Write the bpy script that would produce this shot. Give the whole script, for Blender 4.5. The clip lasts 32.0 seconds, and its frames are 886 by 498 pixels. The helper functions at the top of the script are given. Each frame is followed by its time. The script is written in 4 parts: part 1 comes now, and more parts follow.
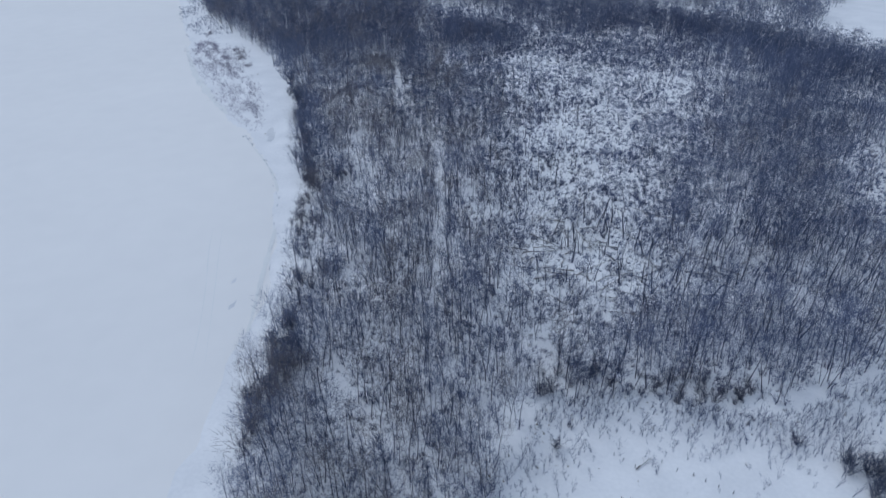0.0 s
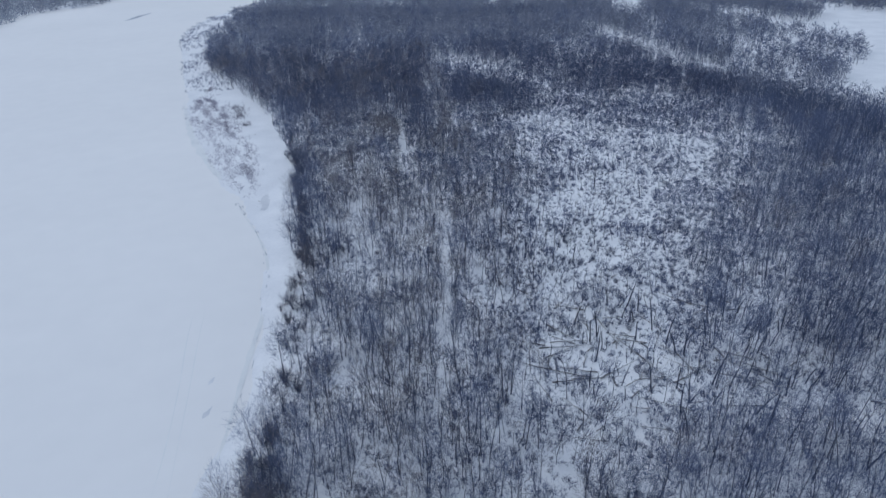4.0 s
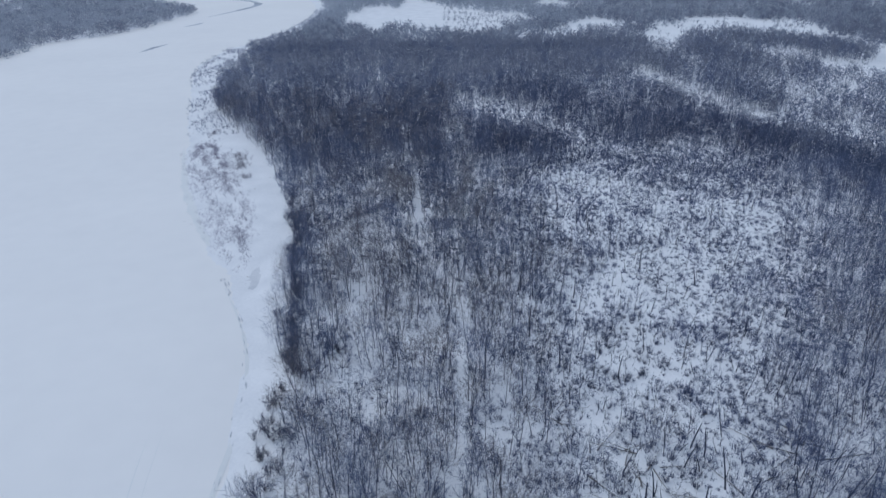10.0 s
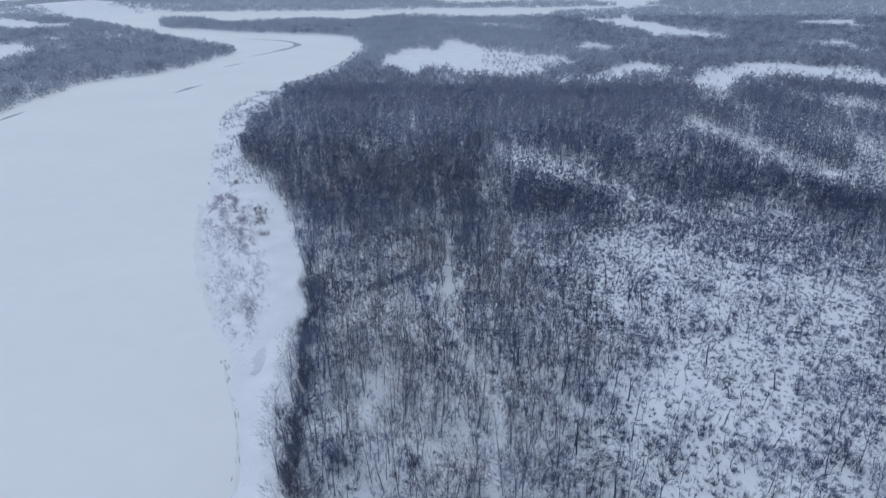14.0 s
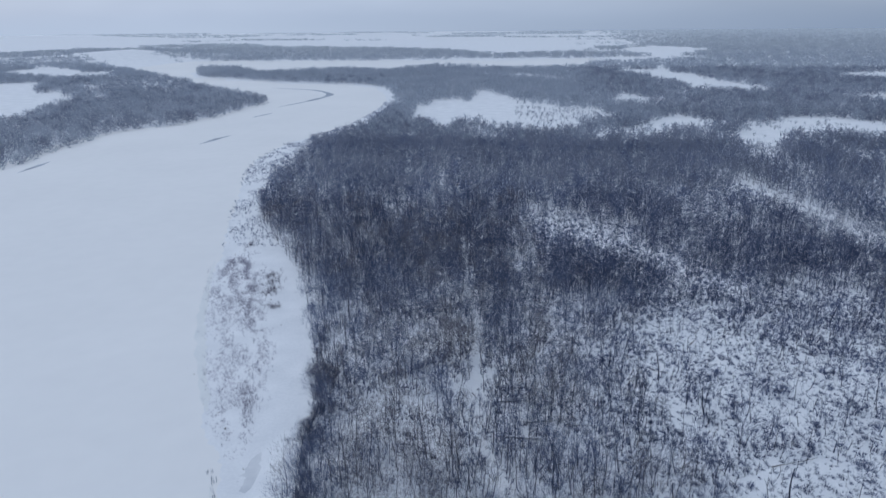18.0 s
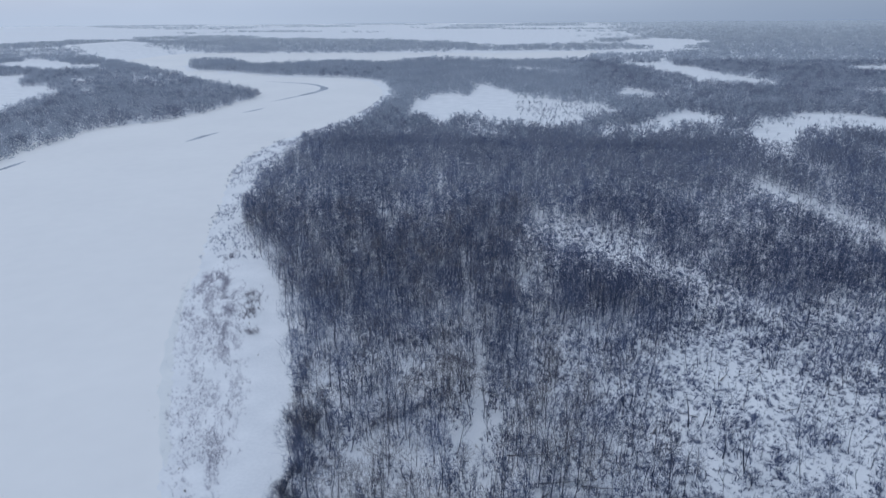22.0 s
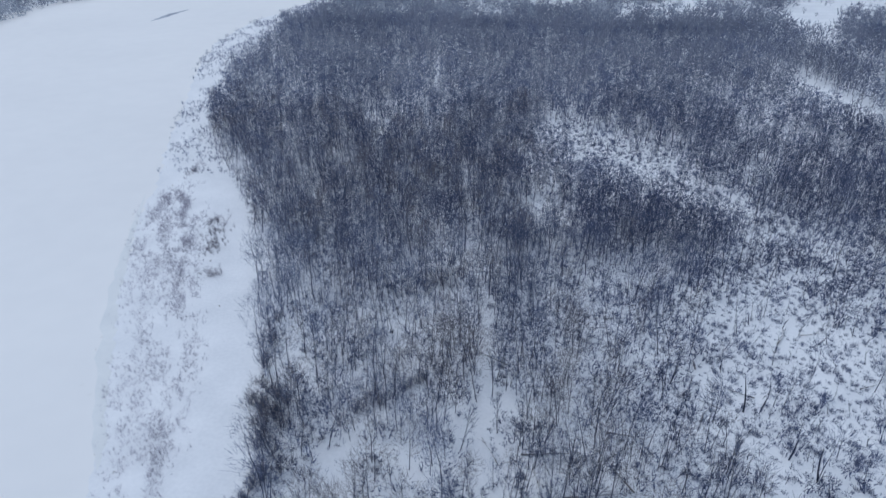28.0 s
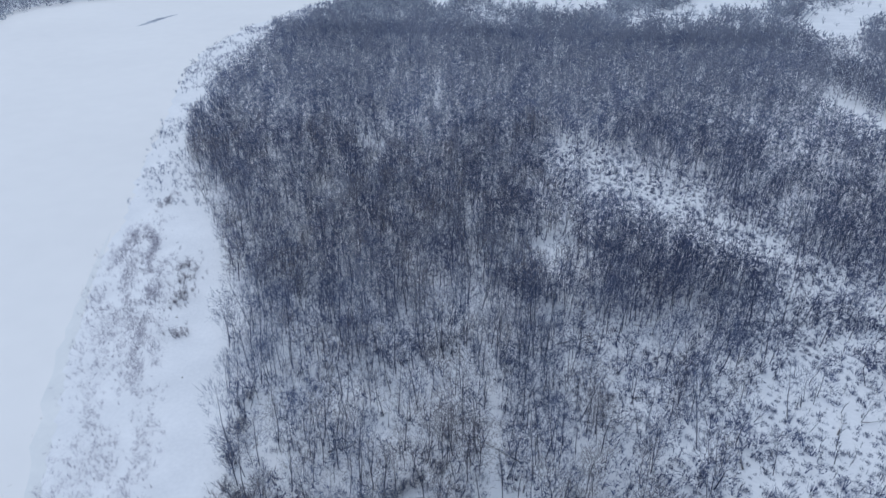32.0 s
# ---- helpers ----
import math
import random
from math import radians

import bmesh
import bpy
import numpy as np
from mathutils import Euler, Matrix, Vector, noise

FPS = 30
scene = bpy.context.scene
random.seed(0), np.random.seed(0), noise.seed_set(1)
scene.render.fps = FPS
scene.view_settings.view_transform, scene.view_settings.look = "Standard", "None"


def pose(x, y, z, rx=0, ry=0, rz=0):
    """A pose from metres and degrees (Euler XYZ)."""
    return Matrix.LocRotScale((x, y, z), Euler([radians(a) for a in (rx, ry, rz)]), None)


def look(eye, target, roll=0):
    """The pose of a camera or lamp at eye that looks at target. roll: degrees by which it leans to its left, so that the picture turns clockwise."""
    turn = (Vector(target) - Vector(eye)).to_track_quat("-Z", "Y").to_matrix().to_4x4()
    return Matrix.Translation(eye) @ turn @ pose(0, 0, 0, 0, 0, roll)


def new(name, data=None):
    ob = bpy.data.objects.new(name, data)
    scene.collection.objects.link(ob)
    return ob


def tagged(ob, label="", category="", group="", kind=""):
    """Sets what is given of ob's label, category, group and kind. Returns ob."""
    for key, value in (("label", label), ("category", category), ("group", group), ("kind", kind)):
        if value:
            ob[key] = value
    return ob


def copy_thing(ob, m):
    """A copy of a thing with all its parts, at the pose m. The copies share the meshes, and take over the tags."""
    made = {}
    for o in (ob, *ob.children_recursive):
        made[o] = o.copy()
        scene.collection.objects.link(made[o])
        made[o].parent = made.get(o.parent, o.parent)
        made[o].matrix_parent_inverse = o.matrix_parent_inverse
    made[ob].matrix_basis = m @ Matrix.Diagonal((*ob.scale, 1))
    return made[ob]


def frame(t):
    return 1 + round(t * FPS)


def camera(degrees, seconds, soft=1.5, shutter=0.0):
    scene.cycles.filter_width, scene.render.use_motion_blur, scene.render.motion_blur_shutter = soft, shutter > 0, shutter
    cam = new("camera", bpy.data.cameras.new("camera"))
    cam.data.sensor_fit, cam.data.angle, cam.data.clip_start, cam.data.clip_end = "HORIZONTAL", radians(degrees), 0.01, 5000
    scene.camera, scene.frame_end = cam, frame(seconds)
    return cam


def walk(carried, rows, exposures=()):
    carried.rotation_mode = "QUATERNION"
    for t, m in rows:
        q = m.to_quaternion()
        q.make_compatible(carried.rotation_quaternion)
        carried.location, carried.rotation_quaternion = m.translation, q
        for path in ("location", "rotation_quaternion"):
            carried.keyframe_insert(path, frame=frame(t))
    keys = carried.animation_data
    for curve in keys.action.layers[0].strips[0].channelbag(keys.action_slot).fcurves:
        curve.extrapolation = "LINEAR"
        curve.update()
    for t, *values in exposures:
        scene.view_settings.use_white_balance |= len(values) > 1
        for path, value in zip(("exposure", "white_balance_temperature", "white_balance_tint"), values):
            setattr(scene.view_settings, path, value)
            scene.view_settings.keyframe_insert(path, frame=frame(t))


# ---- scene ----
SOFT = 1.5
EXPOSURES = [(0, 0.38, 6500, 10), (14, 0.41, 6500, 10), (17, 0.34, 6500, 10), (21, 0.34, 6500, 10), (24, 0.45, 6560, 10), (28, 0.55, 6600, 10), (32, 0.62, 6600, 10)]
# Drone flight: seconds, place, pitch below level, heading to the left, lean
cam = camera(65.77, 32.0, soft=SOFT)
FLIGHT = [
    (0, 0.00, -0.00, 95.00, 31.114, 0.000, -1.214),
    (0.5, 0.07, 2.38, 95.07, 28.808, 0.066, -1.207),
    (1, 0.10, 4.73, 94.88, 27.602, 0.098, -1.189),
    (1.5, 0.13, 7.54, 94.79, 27.586, 0.131, -1.196),
    (2, 0.22, 10.44, 94.74, 27.544, 0.152, -1.223),
    (2.5, 0.31, 13.47, 94.80, 27.529, 0.167, -1.249),
    (3, 0.35, 16.68, 94.88, 27.513, 0.203, -1.244),
    (3.5, 0.36, 19.86, 95.02, 27.507, 0.391, -1.227),
    (5.5, 0.86, 32.59, 95.44, 27.486, 1.140, -1.159),
    (6, 1.05, 35.74, 95.43, 27.466, 1.533, -1.132),
    (6.5, 1.22, 38.97, 95.45, 27.450, 1.889, -1.123),
    (7, 1.45, 42.23, 95.72, 27.459, 1.909, -1.094),
    (7.5, 1.65, 45.65, 95.98, 27.214, 1.894, -1.039),
    (8, 1.79, 49.10, 96.31, 26.923, 1.881, -0.970),
    (8.5, 1.74, 52.57, 96.33, 26.568, 1.988, -0.904),
    (9, 1.64, 56.07, 96.38, 26.211, 2.193, -0.854),
    (9.5, 1.55, 59.45, 96.40, 25.853, 2.396, -0.825),
    (10, 1.55, 63.07, 96.41, 25.479, 2.598, -0.800),
    (10.5, 1.50, 66.80, 96.61, 25.128, 2.774, -0.796),
    (11, 1.45, 70.51, 96.65, 24.766, 3.063, -0.790),
    (11.5, 1.34, 74.20, 96.58, 24.393, 3.536, -0.767),
    (12, 1.28, 77.99, 96.63, 24.016, 4.010, -0.741),
    (12.5, 1.13, 81.71, 96.59, 23.640, 4.417, -0.721),
    (13, 0.94, 85.26, 96.51, 23.248, 4.812, -0.702),
    (13.5, 0.76, 89.11, 96.32, 22.833, 5.241, -0.654),
    (14, 0.58, 92.92, 96.20, 22.413, 5.684, -0.588),
    (14.5, 0.41, 96.62, 95.99, 21.983, 6.162, -0.553),
    (16.5, -0.03, 111.18, 96.71, 19.755, 7.847, -0.593),
    (17, -0.44, 114.58, 96.98, 18.984, 8.266, -0.610),
    (17.5, -0.98, 118.02, 97.04, 18.672, 8.406, -0.588),
    (18, -1.51, 121.42, 97.02, 18.665, 8.361, -0.546),
    (18.5, -2.08, 124.73, 97.07, 18.653, 8.332, -0.511),
    (19, -2.59, 128.04, 97.07, 18.640, 8.296, -0.476),
    (19.5, -3.11, 131.51, 97.13, 18.648, 8.269, -0.448),
    (20, -3.60, 134.96, 97.08, 18.614, 8.267, -0.438),
    (20.5, -4.02, 138.40, 96.99, 18.583, 8.250, -0.430),
    (21, -4.44, 141.80, 96.92, 18.577, 8.229, -0.430),
    (21.5, -4.81, 145.08, 96.82, 18.580, 8.216, -0.448),
    (22, -5.18, 148.26, 96.68, 19.293, 8.215, -0.472),
    (22.5, -5.55, 151.02, 96.23, 21.218, 8.173, -0.529),
    (23, -6.03, 154.13, 96.05, 23.337, 8.172, -0.576),
    (23.5, -6.54, 157.67, 95.93, 25.450, 8.169, -0.604),
    (24, -7.03, 161.11, 95.85, 27.566, 8.173, -0.633),
    (24.5, -7.56, 164.59, 95.83, 29.298, 8.165, -0.633),
    (25, -8.08, 168.11, 95.80, 29.415, 8.148, -0.587),
    (25.5, -8.67, 171.41, 95.68, 29.409, 8.099, -0.538),
    (27.5, -10.99, 185.31, 95.37, 29.410, 7.958, -0.292),
    (28, -11.57, 188.67, 95.30, 29.401, 7.934, -0.243),
    (28.5, -12.13, 192.06, 95.29, 29.394, 7.918, -0.192),
    (29, -12.65, 195.62, 95.24, 29.372, 7.919, -0.140),
    (29.5, -13.26, 198.95, 95.15, 29.357, 7.887, -0.100),
    (30, -13.84, 202.27, 95.12, 29.347, 7.856, -0.051),
    (30.5, -14.42, 205.62, 94.98, 29.313, 7.835, 0.008),
    (31, -14.91, 208.71, 94.94, 29.301, 7.813, 0.074),
    (31.5, -15.30, 212.10, 95.13, 29.366, 7.818, 0.131),
    (32, -15.59, 215.88, 95.48, 29.462, 7.863, 0.177),
]
walk(cam, [(t, pose(x, y, z, 90 - p, 0, h) @ pose(0, 0, 0, 0, 0, r)) for t, x, y, z, p, h, r in FLIGHT], EXPOSURES)

# ---- light: an overcast winter sky and a wide, weak sun behind it ----
world = bpy.data.worlds.new("overcast_sky")
scene.world = world
world.use_nodes = True
wn, wl = world.node_tree.nodes, world.node_tree.links
wn.clear()
sky = wn.new("ShaderNodeTexSky")
sky.sky_type, sky.sun_disc = "NISHITA", False
sky.sun_elevation, sky.sun_rotation = radians(38), radians(-60)
sky.air_density, sky.dust_density, sky.ozone_density = 1.0, 1.5, 2.0
dim = wn.new("ShaderNodeMixRGB")
dim.blend_type, dim.inputs[0].default_value = "MULTIPLY", 1.0
dim.inputs[2].default_value = (0.1, 0.1, 0.1, 1)
wl.new(sky.outputs[0], dim.inputs[1])
coord = wn.new("ShaderNodeTexCoord")
cloud = wn.new("ShaderNodeTexNoise")
cloud.inputs["Scale"].default_value, cloud.inputs["Detail"].default_value = 1.6, 4
squash = wn.new("ShaderNodeMapping")
squash.inputs["Scale"].default_value = (1, 1, 4)
wl.new(coord.outputs["Generated"], squash.inputs[0])
wl.new(squash.outputs[0], cloud.inputs["Vector"])
tone = wn.new("ShaderNodeValToRGB")
tone.color_ramp.elements[0].position, tone.color_ramp.elements[0].color = 0.3, (0.264, 0.345, 0.492, 1)
tone.color_ramp.elements[1].position, tone.color_ramp.elements[1].color = 0.7, (0.392, 0.485, 0.648, 1)
wl.new(cloud.outputs[0], tone.inputs[0])
side, east = wn.new("ShaderNodeSeparateXYZ"), wn.new("ShaderNodeMapRange")
wl.new(coord.outputs["Generated"], side.inputs[0])
wl.new(side.outputs["X"], east.inputs["Value"])
east.inputs["From Min"].default_value, east.inputs["From Max"].default_value = -0.5, 0.6
east.inputs["To Min"].default_value, east.inputs["To Max"].default_value = 1.08, 0.68
bank = wn.new("ShaderNodeMixRGB")
bank.blend_type, bank.inputs[0].default_value = "MULTIPLY", 1.0
wl.new(tone.outputs[0], bank.inputs[1])
wl.new(east.outputs[0], bank.inputs[2])
layer = wn.new("ShaderNodeMixRGB")
layer.inputs[0].default_value = 0.9
wl.new(dim.outputs[0], layer.inputs[1])
wl.new(bank.outputs[0], layer.inputs[2])
# fog lies on the horizon, paler over the river than over the eastern woods
low_fog, fog_tone, fog = wn.new("ShaderNodeMapRange"), wn.new("ShaderNodeMixRGB"), wn.new("ShaderNodeMixRGB")
wl.new(side.outputs["Z"], low_fog.inputs["Value"])
low_fog.interpolation_type = "SMOOTHSTEP"
low_fog.inputs["From Min"].default_value, low_fog.inputs["From Max"].default_value = -0.02, 0.022
low_fog.inputs["To Min"].default_value, low_fog.inputs["To Max"].default_value = 1.0, 0.0
fog_side = wn.new("ShaderNodeMapRange")
wl.new(side.outputs["X"], fog_side.inputs["Value"])
fog_side.inputs["From Min"].default_value, fog_side.inputs["From Max"].default_value = -0.45, 0.45
wl.new(fog_side.outputs[0], fog_tone.inputs[0])
fog_tone.inputs[1].default_value, fog_tone.inputs[2].default_value = (0.355, 0.43, 0.56, 1), (0.185, 0.245, 0.35, 1)
wl.new(low_fog.outputs[0], fog.inputs[0])
wl.new(layer.outputs[0], fog.inputs[1])
wl.new(fog_tone.outputs[0], fog.inputs[2])
back = wn.new("ShaderNodeBackground")
back.inputs["Strength"].default_value = 1.0
wl.new(fog.outputs[0], back.inputs[0])
wl.new(back.outputs[0], wn.new("ShaderNodeOutputWorld").inputs[0])

sun = new("sun", bpy.data.lights.new("sun", "SUN"))
sun.data.energy, sun.data.angle, sun.data.color = 0.6, radians(40), (0.93, 0.96, 1.0)
sun.matrix_world = look((-60, 40, 80), (0, 0, 0))


# ---- materials ----
def ramp_mat(name, dark, light, scale, rough=0.9, detail_scale=None, bump=0.0, stretch=None, low=0.35, high=0.65, thin=False):
    """Two colours blended by broad noise, roughened by a fine one, with an optional bump."""
    m = bpy.data.materials.new(name)
    m.use_nodes = True
    n, l = m.node_tree.nodes, m.node_tree.links
    b = n["Principled BSDF"]
    b.inputs["Roughness"].default_value = rough
    b.inputs["Specular IOR Level"].default_value = 0.15
    g = n.new("ShaderNodeNewGeometry")
    v = g.outputs["Position"]
    if stretch:
        mp = n.new("ShaderNodeMapping")
        mp.inputs["Scale"].default_value = stretch
        l.new(v, mp.inputs[0])
        v = mp.outputs[0]
    a, f = n.new("ShaderNodeTexNoise"), n.new("ShaderNodeTexNoise")
    a.inputs["Scale"].default_value, a.inputs["Detail"].default_value = scale, 5
    f.inputs["Scale"].default_value, f.inputs["Detail"].default_value = detail_scale or scale * 9, 4
    l.new(v, a.inputs["Vector"])
    l.new(v, f.inputs["Vector"])
    mix = n.new("ShaderNodeMath")
    mix.operation, mix.inputs[1].default_value = "MULTIPLY_ADD", 0.35
    off = n.new("ShaderNodeMath")
    off.operation, off.inputs[1].default_value = "MULTIPLY", 0.65
    l.new(f.outputs[0], mix.inputs[0])
    l.new(a.outputs[0], off.inputs[0])
    l.new(off.outputs[0], mix.inputs[2])
    r = n.new("ShaderNodeValToRGB")
    r.color_ramp.elements[0].position, r.color_ramp.elements[0].color = low, (*dark, 1)
    r.color_ramp.elements[1].position, r.color_ramp.elements[1].color = high, (*light, 1)
    l.new(mix.outputs[0], r.inputs[0])
    l.new(r.outputs[0], b.inputs["Base Color"])
    if bump:
        bp = n.new("ShaderNodeBump")
        bp.inputs["Strength"].default_value, bp.inputs["Distance"].default_value = 0.6, bump
        l.new(mix.outputs[0], bp.inputs["Height"])
        l.new(bp.outputs[0], b.inputs["Normal"])
    if thin:
        # sprays of fine twigs let half of the light through
        tr, half = n.new("ShaderNodeBsdfTranslucent"), n.new("ShaderNodeMixShader")
        half.inputs[0].default_value = 0.5
        l.new(r.outputs[0], tr.inputs[0])
        l.new(b.outputs[0], half.inputs[1])
        l.new(tr.outputs[0], half.inputs[2])
        l.new(half.outputs[0], n["Material Output"].inputs[0])
    return m


SNOW = ramp_mat("snow_on_land", (0.736, 0.75, 0.766), (0.852, 0.86, 0.868), 0.09, 0.75, 1.3, 0.25)
ICE = ramp_mat("snow_on_river_ice", (0.793, 0.787, 0.773), (0.851, 0.842, 0.821), 0.012, 0.7, 0.12, 0.05, low=0.3, high=0.7)
GREY_ICE = ramp_mat("bare_grey_ice", (0.58, 0.60, 0.63), (0.74, 0.75, 0.76), 0.07, 0.45, 0.5)
PALE_ICE = ramp_mat("slightly_darker_ice", (0.725, 0.74, 0.735), (0.79, 0.80, 0.785), 0.1, 0.6, 0.7)
DARK_ICE = ramp_mat("dark_grey_ice", (0.20, 0.23, 0.28), (0.42, 0.46, 0.52), 0.07, 0.4, 0.5)
BARK = ramp_mat("dark_bark", (0.028, 0.037, 0.065), (0.063, 0.081, 0.131), 0.12, 0.95, 6.0)
TWIG = ramp_mat("bare_twigs", (0.105, 0.134, 0.212), (0.205, 0.244, 0.358), 0.025, 0.95, 0.5, thin=True)
BROWN_TWIG = ramp_mat("brownish_aspen_twigs", (0.150, 0.146, 0.168), (0.262, 0.250, 0.270), 0.03, 0.95, 0.5, thin=True)
# darker copy of the bare twigs, with the shade between crowns in its colour
DARK_TWIG = ramp_mat("shade_dark_twigs", (0.070, 0.087, 0.148), (0.138, 0.162, 0.252), 0.03, 0.95, 0.5, thin=True)
# greyer twigs, with the haze over the farther woods put into the colour
GREY_TWIG = ramp_mat("haze_grey_twigs", (0.200, 0.222, 0.286), (0.312, 0.336, 0.405), 0.02, 0.95, 0.4, thin=True)
# distance haze painted into the twig colours of the far woods, in three steps
LIGHT_HAZE_TWIG = ramp_mat("light_haze_twigs", (0.36, 0.40, 0.465), (0.47, 0.505, 0.56), 0.02, 0.95, 0.4, thin=True)
HAZY_TWIG = ramp_mat("deep_haze_twigs", (0.60, 0.635, 0.67), (0.68, 0.71, 0.73), 0.01, 0.95, 0.2, thin=True)
PALE_TWIG = ramp_mat("mid_haze_twigs", (0.44, 0.475, 0.52), (0.54, 0.57, 0.60), 0.01, 0.95, 0.2, thin=True)
SHRUB = ramp_mat("grey_brush_shoots", (0.097, 0.122, 0.200), (0.198, 0.234, 0.356), 0.06, 0.95, 0.8, thin=True)
WILLOW = ramp_mat("willow_shoots", (0.085, 0.097, 0.150), (0.165, 0.180, 0.262), 0.15, 0.95, 1.1, thin=True)
OSIER = ramp_mat("reddish_osier_shoots", (0.265, 0.255, 0.325), (0.41, 0.395, 0.47), 0.08, 0.95, 1.1, thin=True)
DEADWOOD = ramp_mat("grey_deadwood", (0.12, 0.115, 0.115), (0.30, 0.285, 0.28), 0.6, 0.95, 4.0, stretch=(1, 1, 1))
REED = ramp_mat("dry_grass", (0.13, 0.105, 0.08), (0.27, 0.225, 0.17), 0.3, 0.95)


# ---- helpers for meshes, noise and outlines ----
def vnoise(x, y, scale, seed):
    """Smooth value noise, 0 to 1, for arrays."""
    x, y = np.asarray(x, float) / scale, np.asarray(y, float) / scale
    i, j = np.floor(x).astype(np.int64), np.floor(y).astype(np.int64)
    u, v = x - i, y - j
    u, v = u * u * (3 - 2 * u), v * v * (3 - 2 * v)

    def h(a, c):
        k = (a * 374761393 + c * 668265263 + seed * 974634541) & 0xFFFFFFFF
        k = ((k ^ (k >> 13)) * 1274126177) & 0xFFFFFFFF
        return ((k ^ (k >> 16)) & 0xFFFF) / 65535.0
    return (h(i, j) * (1 - u) + h(i + 1, j) * u) * (1 - v) + (h(i, j + 1) * (1 - u) + h(i + 1, j + 1) * u) * v


def inside(x, y, poly):
    hit = np.zeros(np.shape(x), bool)
    for (x0, y0), (x1, y1) in zip(poly, poly[1:] + poly[:1]):
        if y0 != y1:
            hit ^= ((y0 > y) != (y1 > y)) & (x < (x1 - x0) * (y - y0) / (y1 - y0) + x0)
    return hit


def near_line(x, y, line):
    """Distance to a chain of straight pieces."""
    best = np.full(np.shape(x), 1e9)
    for (x0, y0), (x1, y1) in zip(line, line[1:]):
        dx, dy = x1 - x0, y1 - y0
        s = np.clip(((x - x0) * dx + (y - y0) * dy) / (dx * dx + dy * dy), 0, 1)
        best = np.minimum(best, np.hypot(x - x0 - s * dx, y - y0 - s * dy))
    return best


def soft_in(x, y, poly, fade):
    """1 well inside an outline, 0 well outside, with a soft border."""
    d = near_line(x, y, poly + poly[:1])
    return np.clip(0.5 + np.where(inside(x, y, poly), d, -d) / fade, 0, 1)


def smooth(points, steps=4):
    """A rounded chain through the given points."""
    p = [Vector(q) for q in points]
    p = [2 * p[0] - p[1]] + p + [2 * p[-1] - p[-2]]
    out = []
    for a, b, c, d in zip(p, p[1:], p[2:], p[3:]):
        for k in range(steps):
            t = k / steps
            q = 0.5 * (2 * b + (c - a) * t + (2 * a - 5 * b + 4 * c - d) * t * t + (3 * b - a - 3 * c + d) * t ** 3)
            out.append((q.x, q.y))
    return out + [tuple(p[-2])]


def tri_mesh(name, verts, tris, mat):
    me = bpy.data.meshes.new(name)
    me.vertices.add(len(verts))
    me.vertices.foreach_set("co", np.asarray(verts, np.float32).ravel())
    me.loops.add(3 * len(tris))
    me.loops.foreach_set("vertex_index", np.asarray(tris, np.int32).ravel())
    me.polygons.add(len(tris))
    me.polygons.foreach_set("loop_start", np.arange(0, 3 * len(tris), 3, dtype=np.int32))
    me.update(calc_edges=True)
    me.materials.append(mat)
    return me


def part(name, mesh, parent, label=""):
    ob = new(name, mesh)
    ob.parent = parent
    return tagged(ob, label)


# ---- the plan: river, clearings, tracks ----
TREE_LINE = smooth([(-36, -60), (-37, 30), (-38, 78), (-40, 99), (-39, 122), (-38, 150), (-40, 185), (-49, 211), (-54, 240), (-57, 266), (-65, 294),
                    (-74, 316), (-92, 357), (-121, 404), (-149, 447), (-173, 502), (-188, 562), (-195, 640), (-187, 694), (-177, 760),
                    (-175, 839), (-185, 930), (-207, 1031), (-254, 1144), (-318, 1186), (-442, 1222), (-547, 1279), (-630, 1325),
                    (-704, 1475), (-690, 1540)])
ICE_EDGE = smooth([(-52, -60), (-50, 30), (-49, 78), (-47, 103), (-45, 133), (-48, 172), (-57, 207), (-71, 241), (-88, 268), (-110, 314),
                   (-126, 350), (-146, 401), (-169, 466), (-187, 517), (-205, 572), (-213, 640), (-203, 700), (-190, 765), (-187, 840),
                   (-191, 930), (-212, 1029), (-258, 1138), (-320, 1180), (-444, 1216), (-549, 1273), (-633, 1320), (-709, 1475), (-690, 1545)])
NORTH_ARM = [(-625, 1500), (-538, 1385), (-405, 1484), (-294, 1445), (-243, 1603), (-71, 1494), (72, 1576), (126, 1872), (-140, 1840),
             (-404, 1800), (-700, 1775), (-880, 1790)]
LEFT_BANK = smooth([(-876, 1589), (-844, 1470), (-637, 1252), (-501, 1104), (-410, 1017), (-352, 955), (-350, 858), (-362, 755), (-397, 716),
                    (-403, 646), (-393, 571), (-390, 480), (-400, 300), (-420, 100), (-430, -60)])
RIVER = ICE_EDGE + NORTH_ARM + LEFT_BANK
WATERSIDE = TREE_LINE + NORTH_ARM + LEFT_BANK

CLEARING = [(17, 322), (20, 344), (30, 353), (45, 366), (64, 372), (101, 370), (124, 364), (130, 333), (123, 295), (106, 245), (90, 212), (82, 192), (74, 168),
            (65, 148), (50, 130), (17, 132), (12, 162), (12, 180), (15, 205), (22, 238), (23, 252), (19, 270), (17, 290)]
MEADOW = [(-5, 45), (3, 77), (15, 91), (19, 99), (33, 100.5), (45, 96), (63, 93.5), (77, 98), (92, 106), (130, 109), (140, 45)]
GLADES = [
    [(134, 218), (160, 222), (160, 160), (118, 156), (116, 172)],
    [(-16, 432), (-6, 462), (16, 462), (34, 440), (40, 412), (36, 392), (22, 404), (0, 416)],
    [(-43, 331), (-33, 330), (-33, 313), (-41, 313)],
    [(205, 477), (217, 509), (235, 508), (207, 455)],
]
